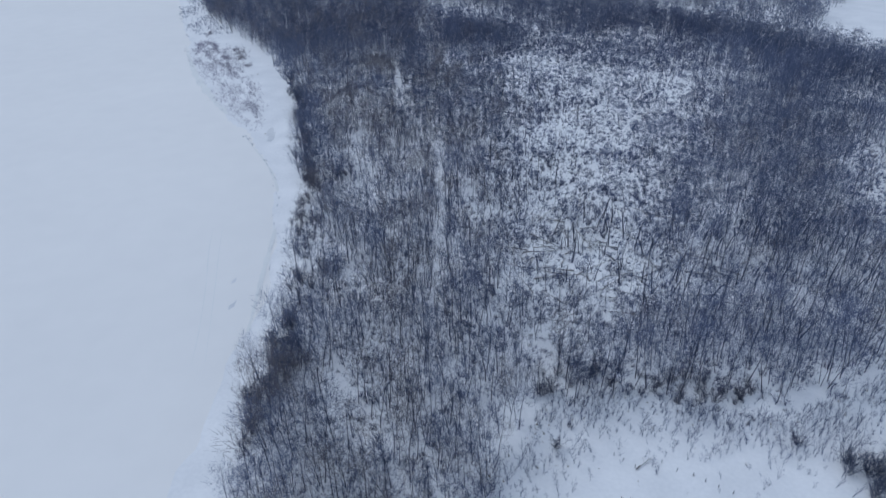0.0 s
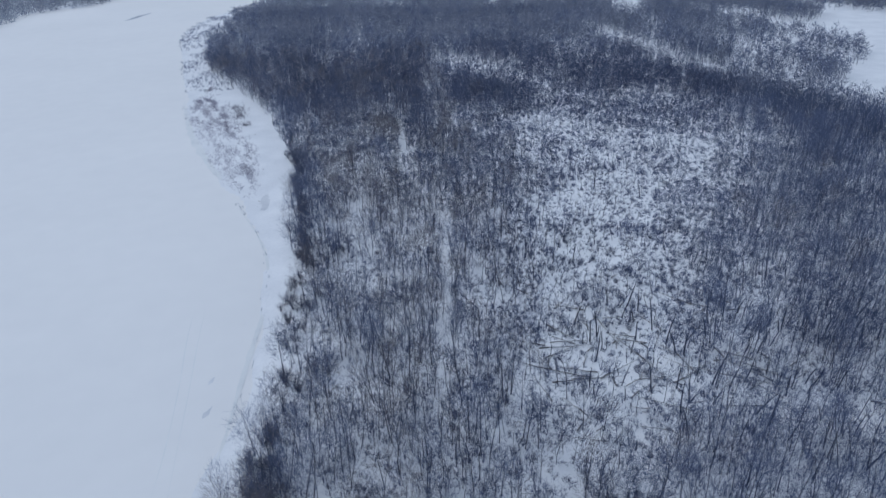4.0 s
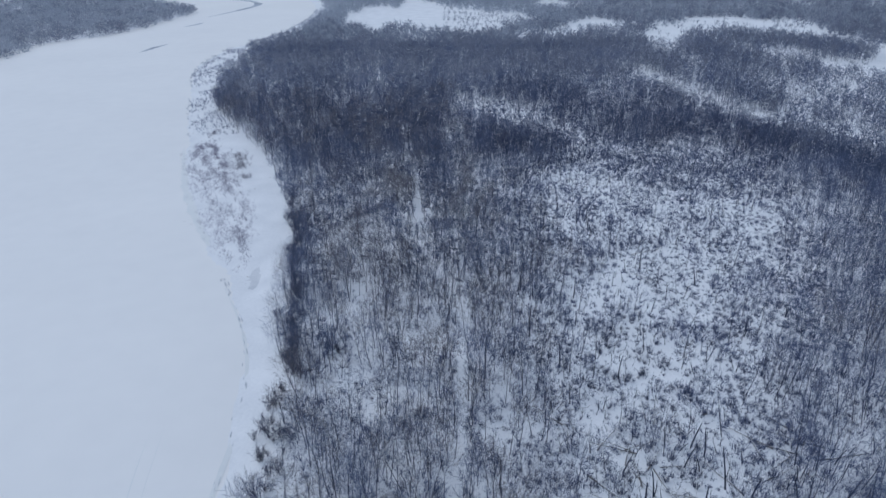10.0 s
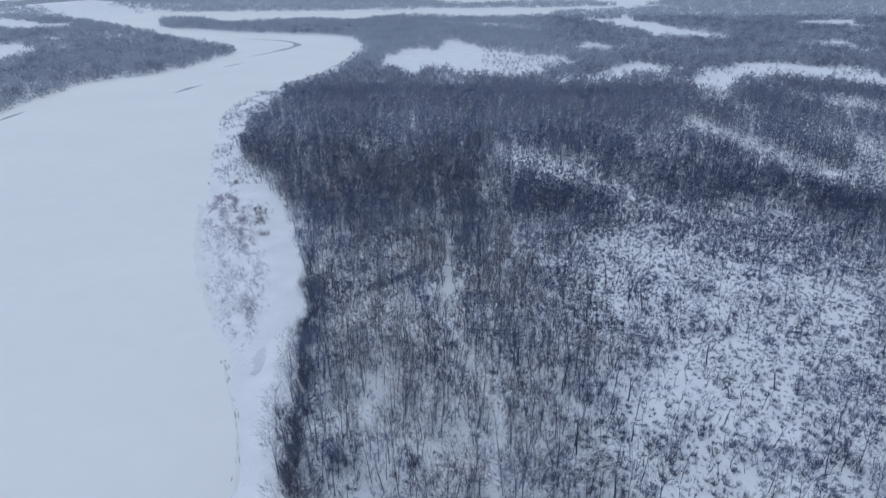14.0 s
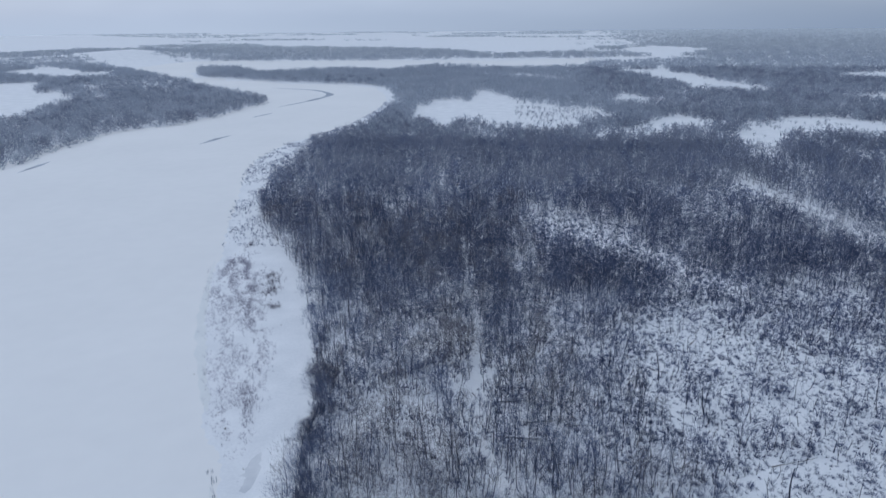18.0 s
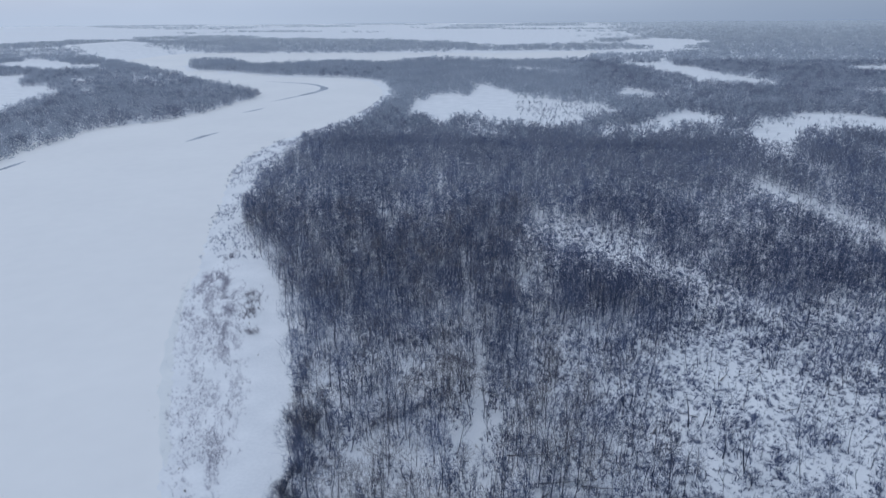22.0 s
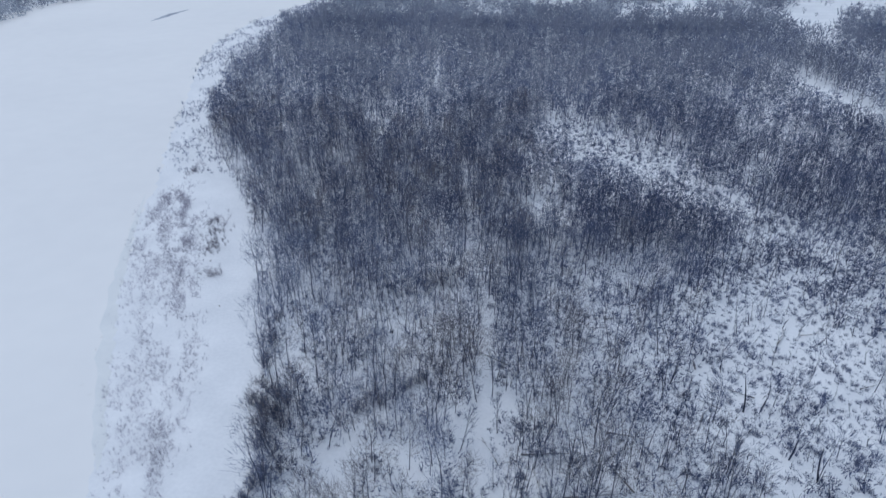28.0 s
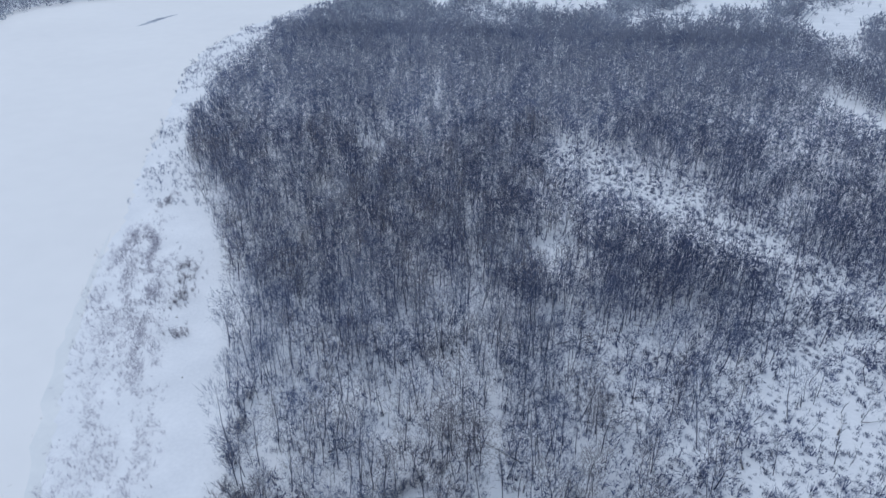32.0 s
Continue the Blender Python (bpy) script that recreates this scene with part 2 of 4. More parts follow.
# outlines where the wood is thinner, and by how much
THIN_WOOD = [
    ([(41, 460), (59, 430), (68, 385), (45, 368), (33, 410)], 0.5),
    ([(58, 480), (66, 514), (104, 520), (100, 480), (88, 448), (66, 452)], 0.72),
    ([(40, 385), (60, 395), (80, 388), (104, 378), (116, 366), (60, 372)], 0.25),
    ([(-28, 420), (-12, 474), (24, 474), (44, 440), (44, 386), (20, 392), (-6, 408)], 0.35),
    ([(-38, 160), (-6, 160), (-8, 250), (-35, 268), (-54, 262), (-52, 225), (-40, 190)], 0.15),
    ([(-54, 262), (-8, 262), (-10, 296), (-30, 302), (-58, 290)], 0.28),
    ([(-12, 337), (-5, 350), (18, 350), (20, 306), (-8, 306)], 0.5),
    ([(62, 425), (84, 398), (112, 382), (142, 396), (152, 445), (110, 462), (80, 472)], 0.42),
]
LAGOONS = [
    [(-150, 829), (-151, 914), (-118, 955), (-75, 936), (-105, 1088), (-73, 1090), (-31, 991), (-3, 900), (74, 883), (42, 829), (23, 755),
     (-33, 763), (-78, 787), (-94, 744), (-110, 766), (-125, 802)],
    [(59, 742), (96, 785), (118, 816), (158, 816), (142, 766), (110, 776), (75, 735)],
    [(139, 741), (180, 803), (253, 843), (295, 858), (340, 815), (330, 640), (297, 694), (268, 753), (247, 757), (212, 763), (184, 717), (186, 667), (161, 665),
     (158, 701), (157, 728)],
    [(286, 574), (330, 640), (380, 600), (340, 520), (296, 540)],
    [(238, 629), (286, 579), (330, 515), (380, 440), (330, 330), (209, 331), (205, 358), (196, 364), (230, 417), (261, 445), (279, 498), (264, 532)],
]
FAR_FIELDS = [
    [(-57, 1424), (81, 1227), (13, 1284), (-44, 1349)],
    [(132, 1500), (221, 1475), (265, 1350), (298, 1152), (247, 1096), (196, 1214)],
    [(86, 1086), (139, 963), (81, 959), (67, 1036)],
    [(-468, 3284), (-1438, 3192), (-948, 2603), (-614, 2529), (-335, 2380), (-152, 2122), (54, 2210), (168, 2468), (73, 2999), (-172, 3398)],
    [(229, 2463), (361, 2585), (470, 2327), (335, 2014), (244, 2075)],
    [(-1733, 2186), (-1677, 2380), (-1592, 2767), (-1473, 3002), (-2110, 3924), (-3091, 4590), (-3918, 4096)],
    [(511, 1445), (604, 1448), (574, 1308), (484, 1349)],
    [(364, 1038), (437, 1060), (421, 976)],
    [(126, 1872), (80, 1740), (260, 1800), (420, 1930), (290, 1990)],
    [(-554, 765), (-566, 830), (-596, 919), (-829, 1158), (-1000, 1155), (-900, 720)],
    [(-1014, 1320), (-1148, 1583), (-911, 1422), (-731, 1270), (-821, 1290), (-879, 1263)],
    [(-733, 1163), (-561, 953), (-571, 939), (-675, 1076)],
    [(-1372, 2014), (-798, 1397), (-876, 1589), (-892, 1798), (-1142, 2011)],
]
# closed woods between the northern arm and the farthest fields
FAR_BELT = [(-1000, 1990), (-704, 1720), (-525, 1712), (-258, 1910), (-145, 1862), (113, 1885), (300, 1960), (54, 2195), (-152, 2112), (-335, 2368), (-614, 2516), (-948, 2588), (-1300, 2540)]
TRACK = smooth([(-2, 130), (-2, 149), (0, 174), (-1, 201), (0, 217), (-3, 233), (-10, 254), (-17, 274), (-18, 300), (-20, 325), (-26, 352), (-31, 386), (-36, 415)])
TRACK_FAR = smooth([(-48, 469), (-57, 490), (-58, 515), (-68, 557)])
ROAD = smooth([(118, 548), (122, 530), (134, 490), (144, 460), (156, 438), (172, 412), (188, 392), (208, 370)])


POOL = [(-62, 234), (-60, 239), (-61, 249), (-63.5, 260), (-66, 258), (-68, 250), (-66, 241)]


def ground_z(x, y):
    """Height of the snow: level land, low river, a sunken old channel and far bluffs."""
    x, y = np.asarray(x, float), np.asarray(y, float)
    z = 0.5 * (vnoise(x, y, 23, 3) - 0.5) + 0.18 * (vnoise(x, y, 6, 4) - 0.5)
    d = near_line(x, y, RIVER + RIVER[:1])
    d = np.where(inside(x, y, RIVER), -d, d)
    wide = np.interp(y, (225, 265), (11, 15))
    reach = np.clip(0.5 - (d - 0.5 * wide - 0.4) / wide, 0, 1)
    z = z * (1 - 0.6 * reach) - 1.0 * reach * reach * (3 - 2 * reach) - 1.2 * np.clip(-d / 14, 0, 1)
    old = np.where(inside(x, y, MEADOW), 1.0, 0.0) * np.clip(near_line(x, y, MEADOW + MEADOW[:1]) / 5.0, 0, 1)
    z -= 0.9 * old * old * (3 - 2 * old)
    pool = soft_in(x, y, POOL, 5)
    z = z * (1 - pool) - 0.95 * pool
    far = np.clip((np.hypot((x + 1150) / 420, (y - 1950) / 330)), 0, 1)
    z += 26 * (1 - far) ** 2 * (0.6 + 0.8 * vnoise(x, y, 90, 8))
    return z


# ---- ground: one sheet to the horizon, finest under the flight ----
def spread(a, b, fine, far_lo, far_hi):
    """Line positions: even steps between a and b, growing steps outside."""
    mid = list(np.arange(a, b + 0.01, fine))
    s, lo = fine, [a]
    while lo[-1] > far_lo:
        s *= 1.06
        lo.append(lo[-1] - s)
    s, hi = fine, [mid[-1]]
    while hi[-1] < far_hi:
        s *= 1.06
        hi.append(hi[-1] + s)
    return np.array(lo[:0:-1] + mid + hi[1:])


gx, gy = spread(-130, 150, 2.4, -5200, 5200), spread(70, 330, 2.4, -1500, 5300)
GX, GY = np.meshgrid(gx, gy)
GZ = ground_z(GX, GY)
nx, ny = len(gx), len(gy)
k = (np.arange(ny - 1)[:, None] * nx + np.arange(nx - 1)[None]).ravel()
tris = np.concatenate([np.stack([k, k + 1, k + nx + 1], 1), np.stack([k, k + nx + 1, k + nx], 1)])
ground_mesh = tri_mesh("ground", np.stack([GX.ravel(), GY.ravel(), GZ.ravel()], 1), tris, SNOW)
ground_mesh.polygons.foreach_set("use_smooth", np.ones(len(tris), bool))
ground = tagged(new("ground", ground_mesh), "flat floodplain under uneven trodden snow", "ground", kind="structure")

bm = bmesh.new()
# the ice runs on a little way under the snow of the banks
UNDER = [(x + 16, y) for x, y in ICE_EDGE if y < 900] + [(-150, 960), (170, 1450), (170, 1930), (-1010, 1960), (-1010, 1500), (-520, 900), (-470, -60)]
face = bm.faces.new([bm.verts.new((x, y, -1.0)) for x, y in UNDER])
bmesh.ops.triangulate(bm, faces=[face])
river_mesh = bpy.data.meshes.new("water")
bm.to_mesh(river_mesh)
river_mesh.materials.append(ICE)
tagged(new("water", river_mesh), "wide frozen river covered with smooth snow", "river", kind="structure")


# ---- tree patterns ----
def tube(p, r, sides=3):
    """A tapered tube along points p with radii r."""
    p = np.asarray(p, float)
    v, f = [], []
    for i, (q, rad) in enumerate(zip(p, r)):
        d = p[min(i + 1, len(p) - 1)] - p[max(i - 1, 0)]
        d /= np.linalg.norm(d) + 1e-9
        a = np.cross(d, (0.31, 0.95, 0.05))
        a /= np.linalg.norm(a) + 1e-9
        b = np.cross(d, a)
        for s in range(sides):
            w = 2 * math.pi * s / sides
            v.append(q + rad * (math.cos(w) * a + math.sin(w) * b))
        if i:
            o = (i - 1) * sides
            for s in range(sides):
                t = (s + 1) % sides
                f += [(o + s, o + t, o + sides + t), (o + s, o + sides + t, o + sides + s)]
    return np.array(v), np.array(f)


def spike(a, d, length, width, rng, solid):
    """A twig: a slim three-sided spike, or one blade of it for woods seen from far."""
    d = d / (np.linalg.norm(d) + 1e-9)
    s = np.cross(d, rng.normal(size=3))
    s /= np.linalg.norm(s) + 1e-9
    w = width / 2
    if not solid:
        return np.array([a - s * w, a + s * w, a + d * length]), np.array([(0, 1, 2)])
    u = np.cross(d, s)
    base = [a + w * s, a - 0.5 * w * s + 0.87 * w * u, a - 0.5 * w * s - 0.87 * w * u]
    return np.array(base + [a + d * length]), np.array([(0, 1, 3), (1, 2, 3), (2, 0, 3)])


def join(pieces):
    v, f, o = [], [], 0
    for a, b in pieces:
        v.append(a)
        f.append(b + o)
        o += len(a)
    return np.concatenate(v), np.concatenate(f)


def tree_parts(seed, h, crown, limbs, twigs, thick, twig_w, solid, low=0.38):
    """Trunk, limbs and twigs of a bare broadleaf tree."""
    rng = np.random.default_rng(seed)
    bend = rng.normal(size=2) * 0.035 * h
    zs = np.linspace(0, 1, 5 if solid else 4)
    wob = rng.normal(size=(len(zs), 2)) * 0.012 * h
    wob[0] = 0
    line = np.array([(bend[0] * z * z + w[0], bend[1] * z * z + w[1], z * h) for z, w in zip(zs, wob)])
    line[0, 2] = -0.4
    at = lambda z: np.array([np.interp(z, zs, line[:, k]) for k in range(3)])
    trunk = tube(line, [thick * (1 - 0.88 * z) for z in zs], 5 if solid else 3)
    arms, tips = [], []
    for i in range(limbs):
        z = low + (0.96 - low) * (i + rng.uniform(0.1, 0.9)) / limbs
        a = rng.uniform(0, 2 * math.pi)
        lean = rng.uniform(0.35, 0.75)
        length = crown * (0.55 + 0.75 * (1 - z)) * rng.uniform(0.75, 1.25)
        d = np.array([math.cos(a) * lean, math.sin(a) * lean, 1.0])
        d /= np.linalg.norm(d)
        p0 = at(z)
        p1 = p0 + d * length * 0.55
        p2 = p1 + (d + np.array([0, 0, 0.35])) * length * 0.5
        if solid:
            arms.append(tube([p0, p1, p2], [thick * 0.34 * (1.2 - z), thick * 0.2 * (1.2 - z), 0.008], 3))
        else:
            arms.append(spike(p0, p2 - p0, np.linalg.norm(p2 - p0), thick * 0.6 * (1.2 - z), rng, False))
        tips.append((p0, p1, p2))
    tips.append((at(max(low, 0.5)), at(0.8), at(1.0)))
    out = []
    if not solid:
        # twigs fill an upright oval crown
        for i in range(twigs):
            z = low + (1 - low) * rng.uniform(0.0, 1.0)
            k = (z - low) / (1 - low)
            q = crown * 0.62 * math.sqrt(rng.uniform()) * math.sin(math.pi * (0.18 + 0.72 * k)) ** 0.7
            a = rng.uniform(0, 2 * math.pi)
            p = at(z) + np.array([math.cos(a) * q, math.sin(a) * q, 0])
            d = np.array([math.cos(a) * q * 0.3, math.sin(a) * q * 0.3, 0.75]) + rng.normal(size=3) * 0.45
            out.append(spike(p, d, rng.uniform(0.5, 1.25) * crown * 0.42, twig_w * rng.uniform(0.7, 1.4), rng, False))
        return trunk, arms, out
    for i in range(twigs):
        p0, p1, p2 = tips[rng.integers(len(tips))]
        s = rng.uniform(0.25, 1.0)
        a = p0 + (p1 - p0) * s * 2 if s < 0.5 else p1 + (p2 - p1) * (2 * s - 1)
        d = (p2 - p0) / np.linalg.norm(p2 - p0) + rng.normal(size=3) * 0.7 + np.array([0, 0, 0.2])
        out.append(spike(a, d, rng.uniform(0.5, 1.25) * crown * 0.42, twig_w * rng.uniform(0.7, 1.4), rng, solid))
    return trunk, arms, out


def shrub_parts(seed, h, spread_, stems, twigs, w, solid):
    """A many-stemmed bush: stems from one base and fine shoots on them."""
    rng = np.random.default_rng(seed)
    st, tw = [], []
    for i in range(stems):
        a, lean = rng.uniform(0, 2 * math.pi), rng.uniform(0.1, 1.0)
        d = np.array([math.cos(a) * lean * spread_, math.sin(a) * lean * spread_, h * rng.uniform(0.65, 1.0)])
        base = np.array([rng.normal() * 0.12 * spread_, rng.normal() * 0.12 * spread_, -0.15])
        st.append(spike(base, d, np.linalg.norm(d), w * 1.6, rng, solid))
        for _ in range(twigs):
            s = rng.uniform(0.3, 0.95)
            tw.append(spike(base + d * s, d / np.linalg.norm(d) + rng.normal(size=3) * 0.55, h * rng.uniform(0.2, 0.45), w, rng, solid))
    return st, tw


def scatter(name, label, category, mats, x, y, patterns, size, lean=0.05, seed=1, z=None):
    """Joins many copies of the patterns (lists of (verts, tris) by material) into ONE mesh of countless plants."""
    rng = np.random.default_rng(seed)
    n = len(x)
    if not n:
        return None
    z = ground_z(x, y) if z is None else z
    pick = rng.integers(0, len(patterns), n)
    V, F, M, o = [], [], [], 0
    for p, pat in enumerate(patterns):
        ids = np.where(pick == p)[0]
        if not len(ids):
            continue
        a = rng.uniform(0, 2 * math.pi, len(ids))
        s = size[ids] if np.ndim(size) else np.full(len(ids), size)
        tx, ty = rng.normal(size=len(ids)) * lean, rng.normal(size=len(ids)) * lean
        for mi, (v, f) in enumerate(pat):
            c, q = np.cos(a)[:, None], np.sin(a)[:, None]
            vx, vy, vz = v[None, :, 0], v[None, :, 1], v[None, :, 2]
            X = (vx * c - vy * q + vz * tx[:, None]) * s[:, None] + x[ids][:, None]
            Y = (vx * q + vy * c + vz * ty[:, None]) * s[:, None] + y[ids][:, None]
            Z = vz * s[:, None] + z[ids][:, None]
            V.append(np.stack([X, Y, Z], 2).reshape(-1, 3))
            F.append((f[None] + (o + np.arange(len(ids)) * len(v))[:, None, None]).reshape(-1, 3))
            M.append(np.full(len(ids) * len(f), mi, np.int32))
            o += len(ids) * len(v)
    me = tri_mesh(name, np.concatenate(V), np.concatenate(F), mats[0])
    for m in mats[1:]:
        me.materials.append(m)
    me.polygons.foreach_set("material_index", np.concatenate(M))
    return tagged(new(name, me), label, category, kind="stuff")


def jitter(x0, x1, y0, y1, step, seed):
    """Uneven points, about one in every step by step cell."""
    rng = np.random.default_rng(seed)
    a, b = np.meshgrid(np.arange(x0, x1, step), np.arange(y0, y1, step))
    a, b = a.ravel() + rng.uniform(-0.5, 0.5, a.size) * step, b.ravel() + rng.uniform(-0.5, 0.5, b.size) * step
    wide = (a > -0.9 * (b - 100) - 60) & (a < 0.67 * b + 20)
    return a[wide], b[wide], rng.uniform(size=wide.sum())


def warp(x, y):
    """Frays the outlines of the stands."""
    return x + 9 * (vnoise(x, y, 13, 31) - 0.5) + 5 * (vnoise(x, y, 4, 32) - 0.5), y + 9 * (vnoise(x, y, 13, 33) - 0.5) + 5 * (vnoise(x, y, 4, 34) - 0.5)


def stand(x, y):
    """Groves and gaps, 0 to 1."""
    return 0.42 * vnoise(x, y, 7, 41) + 0.38 * vnoise(x, y, 16, 42) + 0.2 * vnoise(x, y, 45, 44)


def wood(x, y):
    """Chance of a tall tree at a place, 0 to 1."""
    u, v = warp(x, y)
    c = stand(x, y)
    shut = 0.03 + 0.175 * np.clip((y - 305) / 120, 0, 1) + 0.12 * ((x > 88) & (y < 340)) + 0.12 * np.clip((140 - y) / 20, 0, 1)
    shut = shut + 0.15 * soft_in(x, y, [(-52, 226), (-18, 226), (-14, 262), (-50, 264)], 14) - 0.06 * soft_in(x, y, [(-34, 178), (-8, 178), (-8, 216), (-34, 216)], 14)
    shut = shut + 0.06 * soft_in(x, y, [(-112, 385), (-68, 305), (-22, 285), (-14, 330), (-26, 400), (-92, 425)], 20)
    shut = shut + 0.14 * soft_in(x, y, [(66, 97), (98, 106), (104, 124), (70, 122)], 8) - 0.07 * soft_in(x, y, [(20, 110), (64, 110), (66, 132), (20, 132)], 8)
    shut = shut + 0.12 * soft_in(x, y, [(0, 404), (27, 399), (32, 379), (22, 354), (-1, 351), (-7, 374)], 10)
    shut = shut + 0.13 * soft_in(x, y, [(-12, 232), (18, 232), (20, 262), (12, 300), (-12, 300)], 12) + 0.3 * soft_in(x, y, [(-40, 92), (-26, 92), (-24, 124), (-36, 130)], 6)
    shut = shut + 0.13 * soft_in(x, y, [(48, 106), (70, 110), (100, 120), (114, 160), (84, 168), (66, 138)], 10)
    shut = shut - 0.03 * soft_in(x, y, [(40, 378), (110, 376), (150, 360), (200, 370), (150, 440), (120, 520), (60, 440)], 20)
    d = np.clip((c - 0.42 + shut) * 7.0, 0.06, 1.0)
    for p, less in THIN_WOOD:
        d = d * (1 - less * soft_in(u, v, p, 12))
    s = soft_in(u + 16 * (vnoise(x, y, 24, 39) - 0.5), v + 16 * (vnoise(x, y, 24, 40) - 0.5), CLEARING, 30)
    d = d * (1 - s) + s * (0.03 + 0.10 * (vnoise(x, y, 9, 43) > 0.6) + 0.16 * vnoise(x, y, 9, 43) * soft_in(x, y, [(52, 160), (74, 165), (96, 215), (120, 270), (76, 262)], 16))
    d = np.where(inside(u, v, MEADOW), 0, d) * np.clip((y - 46) / 26, 0, 1)
    for p in GLADES:
        d = d * (1 - 0.9 * soft_in(u, v, p, 17))
    fray = np.clip((y - 450) / 500, 0, 1)
    fu, fv = u + fray * 46 * (vnoise(x, y, 60, 35) - 0.5) + fray * 22 * (vnoise(x, y, 22, 36) - 0.5), v + fray * 70 * (vnoise(x, y, 60, 37) - 0.5) + fray * 30 * (vnoise(x, y, 22, 38) - 0.5)
    for p in LAGOONS + FAR_FIELDS:
        # trees are left out before each open flat to fit the camera's view
        for k in (1.0, 1.03):
            d = np.where(inside(fu * k, (fv - 125) * k + 125, p), 0.01, d)
    d = np.where(near_line(x, y, TRACK) < np.interp(y, (150, 230, 270, 330, 400), (0.85, 0.9, 0.95, 0.8, 0.45)) + 0.8 * vnoise(x, y, 4, 48), 0, d)
    d = np.where(near_line(x, y, TRACK_FAR) < 2.2 * vnoise(x, y, 9, 58), 0, d)
    d = np.where((near_line(x, y, ROAD) < 5) | (near_line(x + 4, y + 8, ROAD) < 5 + 2 * vnoise(x, y, 18, 47)) | (near_line(x + 8, y + 17, ROAD) < 1.5 + 3 * vnoise(x, y, 14, 49)), 0, d)
    # open ground scattered through the far eastern woods
    east = ((x > -140) & (y > 640)) | ((x > 140) & (y > 400))
    d = np.where((0.7 * vnoise(x, y * 0.6, 48, 51) + 0.3 * vnoise(x, y, 14, 52) > 0.61) & east, d * 0.25, d)
    d = np.where((x < -380) & (y > 980) & (vnoise(x, y * 0.6, 110, 53) > 0.6), d * 0.15, d)
    d = np.where(inside(x - np.interp(y, (200, 300, 390, 440, 490, 560, 650, 720, 800), (0.6, 0.0, 1.0, 5.0, 10.0, 15.0, 15.0, 11.0, 7.0)) * (0.7 + 0.6 * vnoise(x, y, 26, 57)), y, WATERSIDE), 0, d)
    return d


# ---- woods ----
def pattern(seed, h, crown, limbs, twigs, thick, tw, low=0.38):
    t, a, w = tree_parts(seed, h, crown, limbs, twigs, thick, tw, False, low)
    return [t, join(a + w)]


def bush(seed, h, wide, stems, twigs, w):
    st, tw = shrub_parts(seed, h, wide, stems, twigs, w, False)
    return [join(st + tw)]


def clump(seed, h, wide, blades, w):
    """A far tree: a stem and broad sprays of twigs, too far to tell singly."""
    rng = np.random.default_rng(seed)
    stem = spike(np.array([0, 0, -0.5]), np.array([0, 0, 1.0]), h, 0.35, rng, False)
    spray = []
    for i in range(blades):
        a, q, z = rng.uniform(0, 2 * math.pi), math.sqrt(rng.uniform()), rng.uniform(0.05, 0.72)
        r = q * wide * 0.5 * math.sin(math.pi * (0.22 + 0.75 * z)) ** 0.6
        p = np.array([math.cos(a) * r, math.sin(a) * r, h * z])
        d = np.array([math.cos(a) * q * 0.6, math.sin(a) * q * 0.6, 0.6]) + rng.normal(size=3) * 0.45
        spray.append(spike(p, d, h * rng.uniform(0.22, 0.4), w * rng.uniform(0.7, 1.4), rng, False))
    return [stem, join(spray)]


def tuft(seed, h, wide, blades, w):
    """A low rounded shrub: fine shoots fanning from the base to a dome."""
    rng = np.random.default_rng(seed)
    out = []
    for i in range(blades):
        a, q = rng.uniform(0, 2 * math.pi), math.sqrt(rng.uniform())
        tip = np.array([math.cos(a) * q * wide * 0.5, math.sin(a) * q * wide * 0.5, h * math.sqrt(max(0.05, 1.05 - q * q)) * rng.uniform(0.6, 1.1)])
        base = np.array([tip[0], tip[1], 0]) * rng.uniform(0.25, 0.8) + np.array([0, 0, -0.1])
        out.append(spike(base, tip - base, np.linalg.norm(tip - base), w * rng.uniform(0.7, 1.4), rng, False))
    return [join(out)]


def fuzzy_bush(seed, h, wide, stems, twigs, w):
    """A bigger bush: stems in a vase and a rounded haze of twigs about their upper ends."""
    rng = np.random.default_rng(seed)
    out = []
    for i in range(stems):
        a, q = rng.uniform(0, 2 * math.pi), rng.uniform(0.1, 0.9)
        d = np.array([math.cos(a) * q * wide * 0.42, math.sin(a) * q * wide * 0.42, h * rng.uniform(0.7, 1.0)])
        out.append(spike(np.array([0, 0, -0.15]), d, np.linalg.norm(d), w * 1.5, rng, False))
    for i in range(twigs):
        v = rng.normal(size=3)
        v *= rng.uniform() ** 0.45 / np.linalg.norm(v)
        p = np.array([v[0] * wide * 0.42, v[1] * wide * 0.42, h * (0.52 + 0.34 * v[2])])
        d = np.array([v[0] * 0.8, v[1] * 0.8, 0.55]) + rng.normal(size=3) * 0.5
        out.append(spike(p, d, h * rng.uniform(0.16, 0.34), w * rng.uniform(0.6, 1.2), rng, False))
    return [join(out)]


NEAR_TREES = [pattern(100 + i, 9.8 + 0.55 * i, 3.9 + 0.15 * i, 7, 158, 0.105, 0.062, low=0.36 + 0.05 * (i % 4)) for i in range(8)]
MID_TREES = [pattern(200 + i, 9.4 + 0.45 * i, 4.3, 3, 100, 0.115, 0.12, low=0.2 + 0.04 * (i % 3)) for i in range(6)]
REAR_TREES = [pattern(250 + i, 9.5 + 0.4 * i, 4.2, 1, 44, 0.085, 0.3, low=0.2) for i in range(6)]
FAR_TREES = [clump(300 + i, 9.0 + 0.5 * i, 8.6, 34, 0.72) for i in range(6)]
BACK_TREES = [clump(350 + i, 9.0 + 0.5 * i, 5.2, 20, 0.75) for i in range(6)]
DISTANT_TREES = [clump(400 + i, 9, 17.0, 26, 1.75) for i in range(4)]
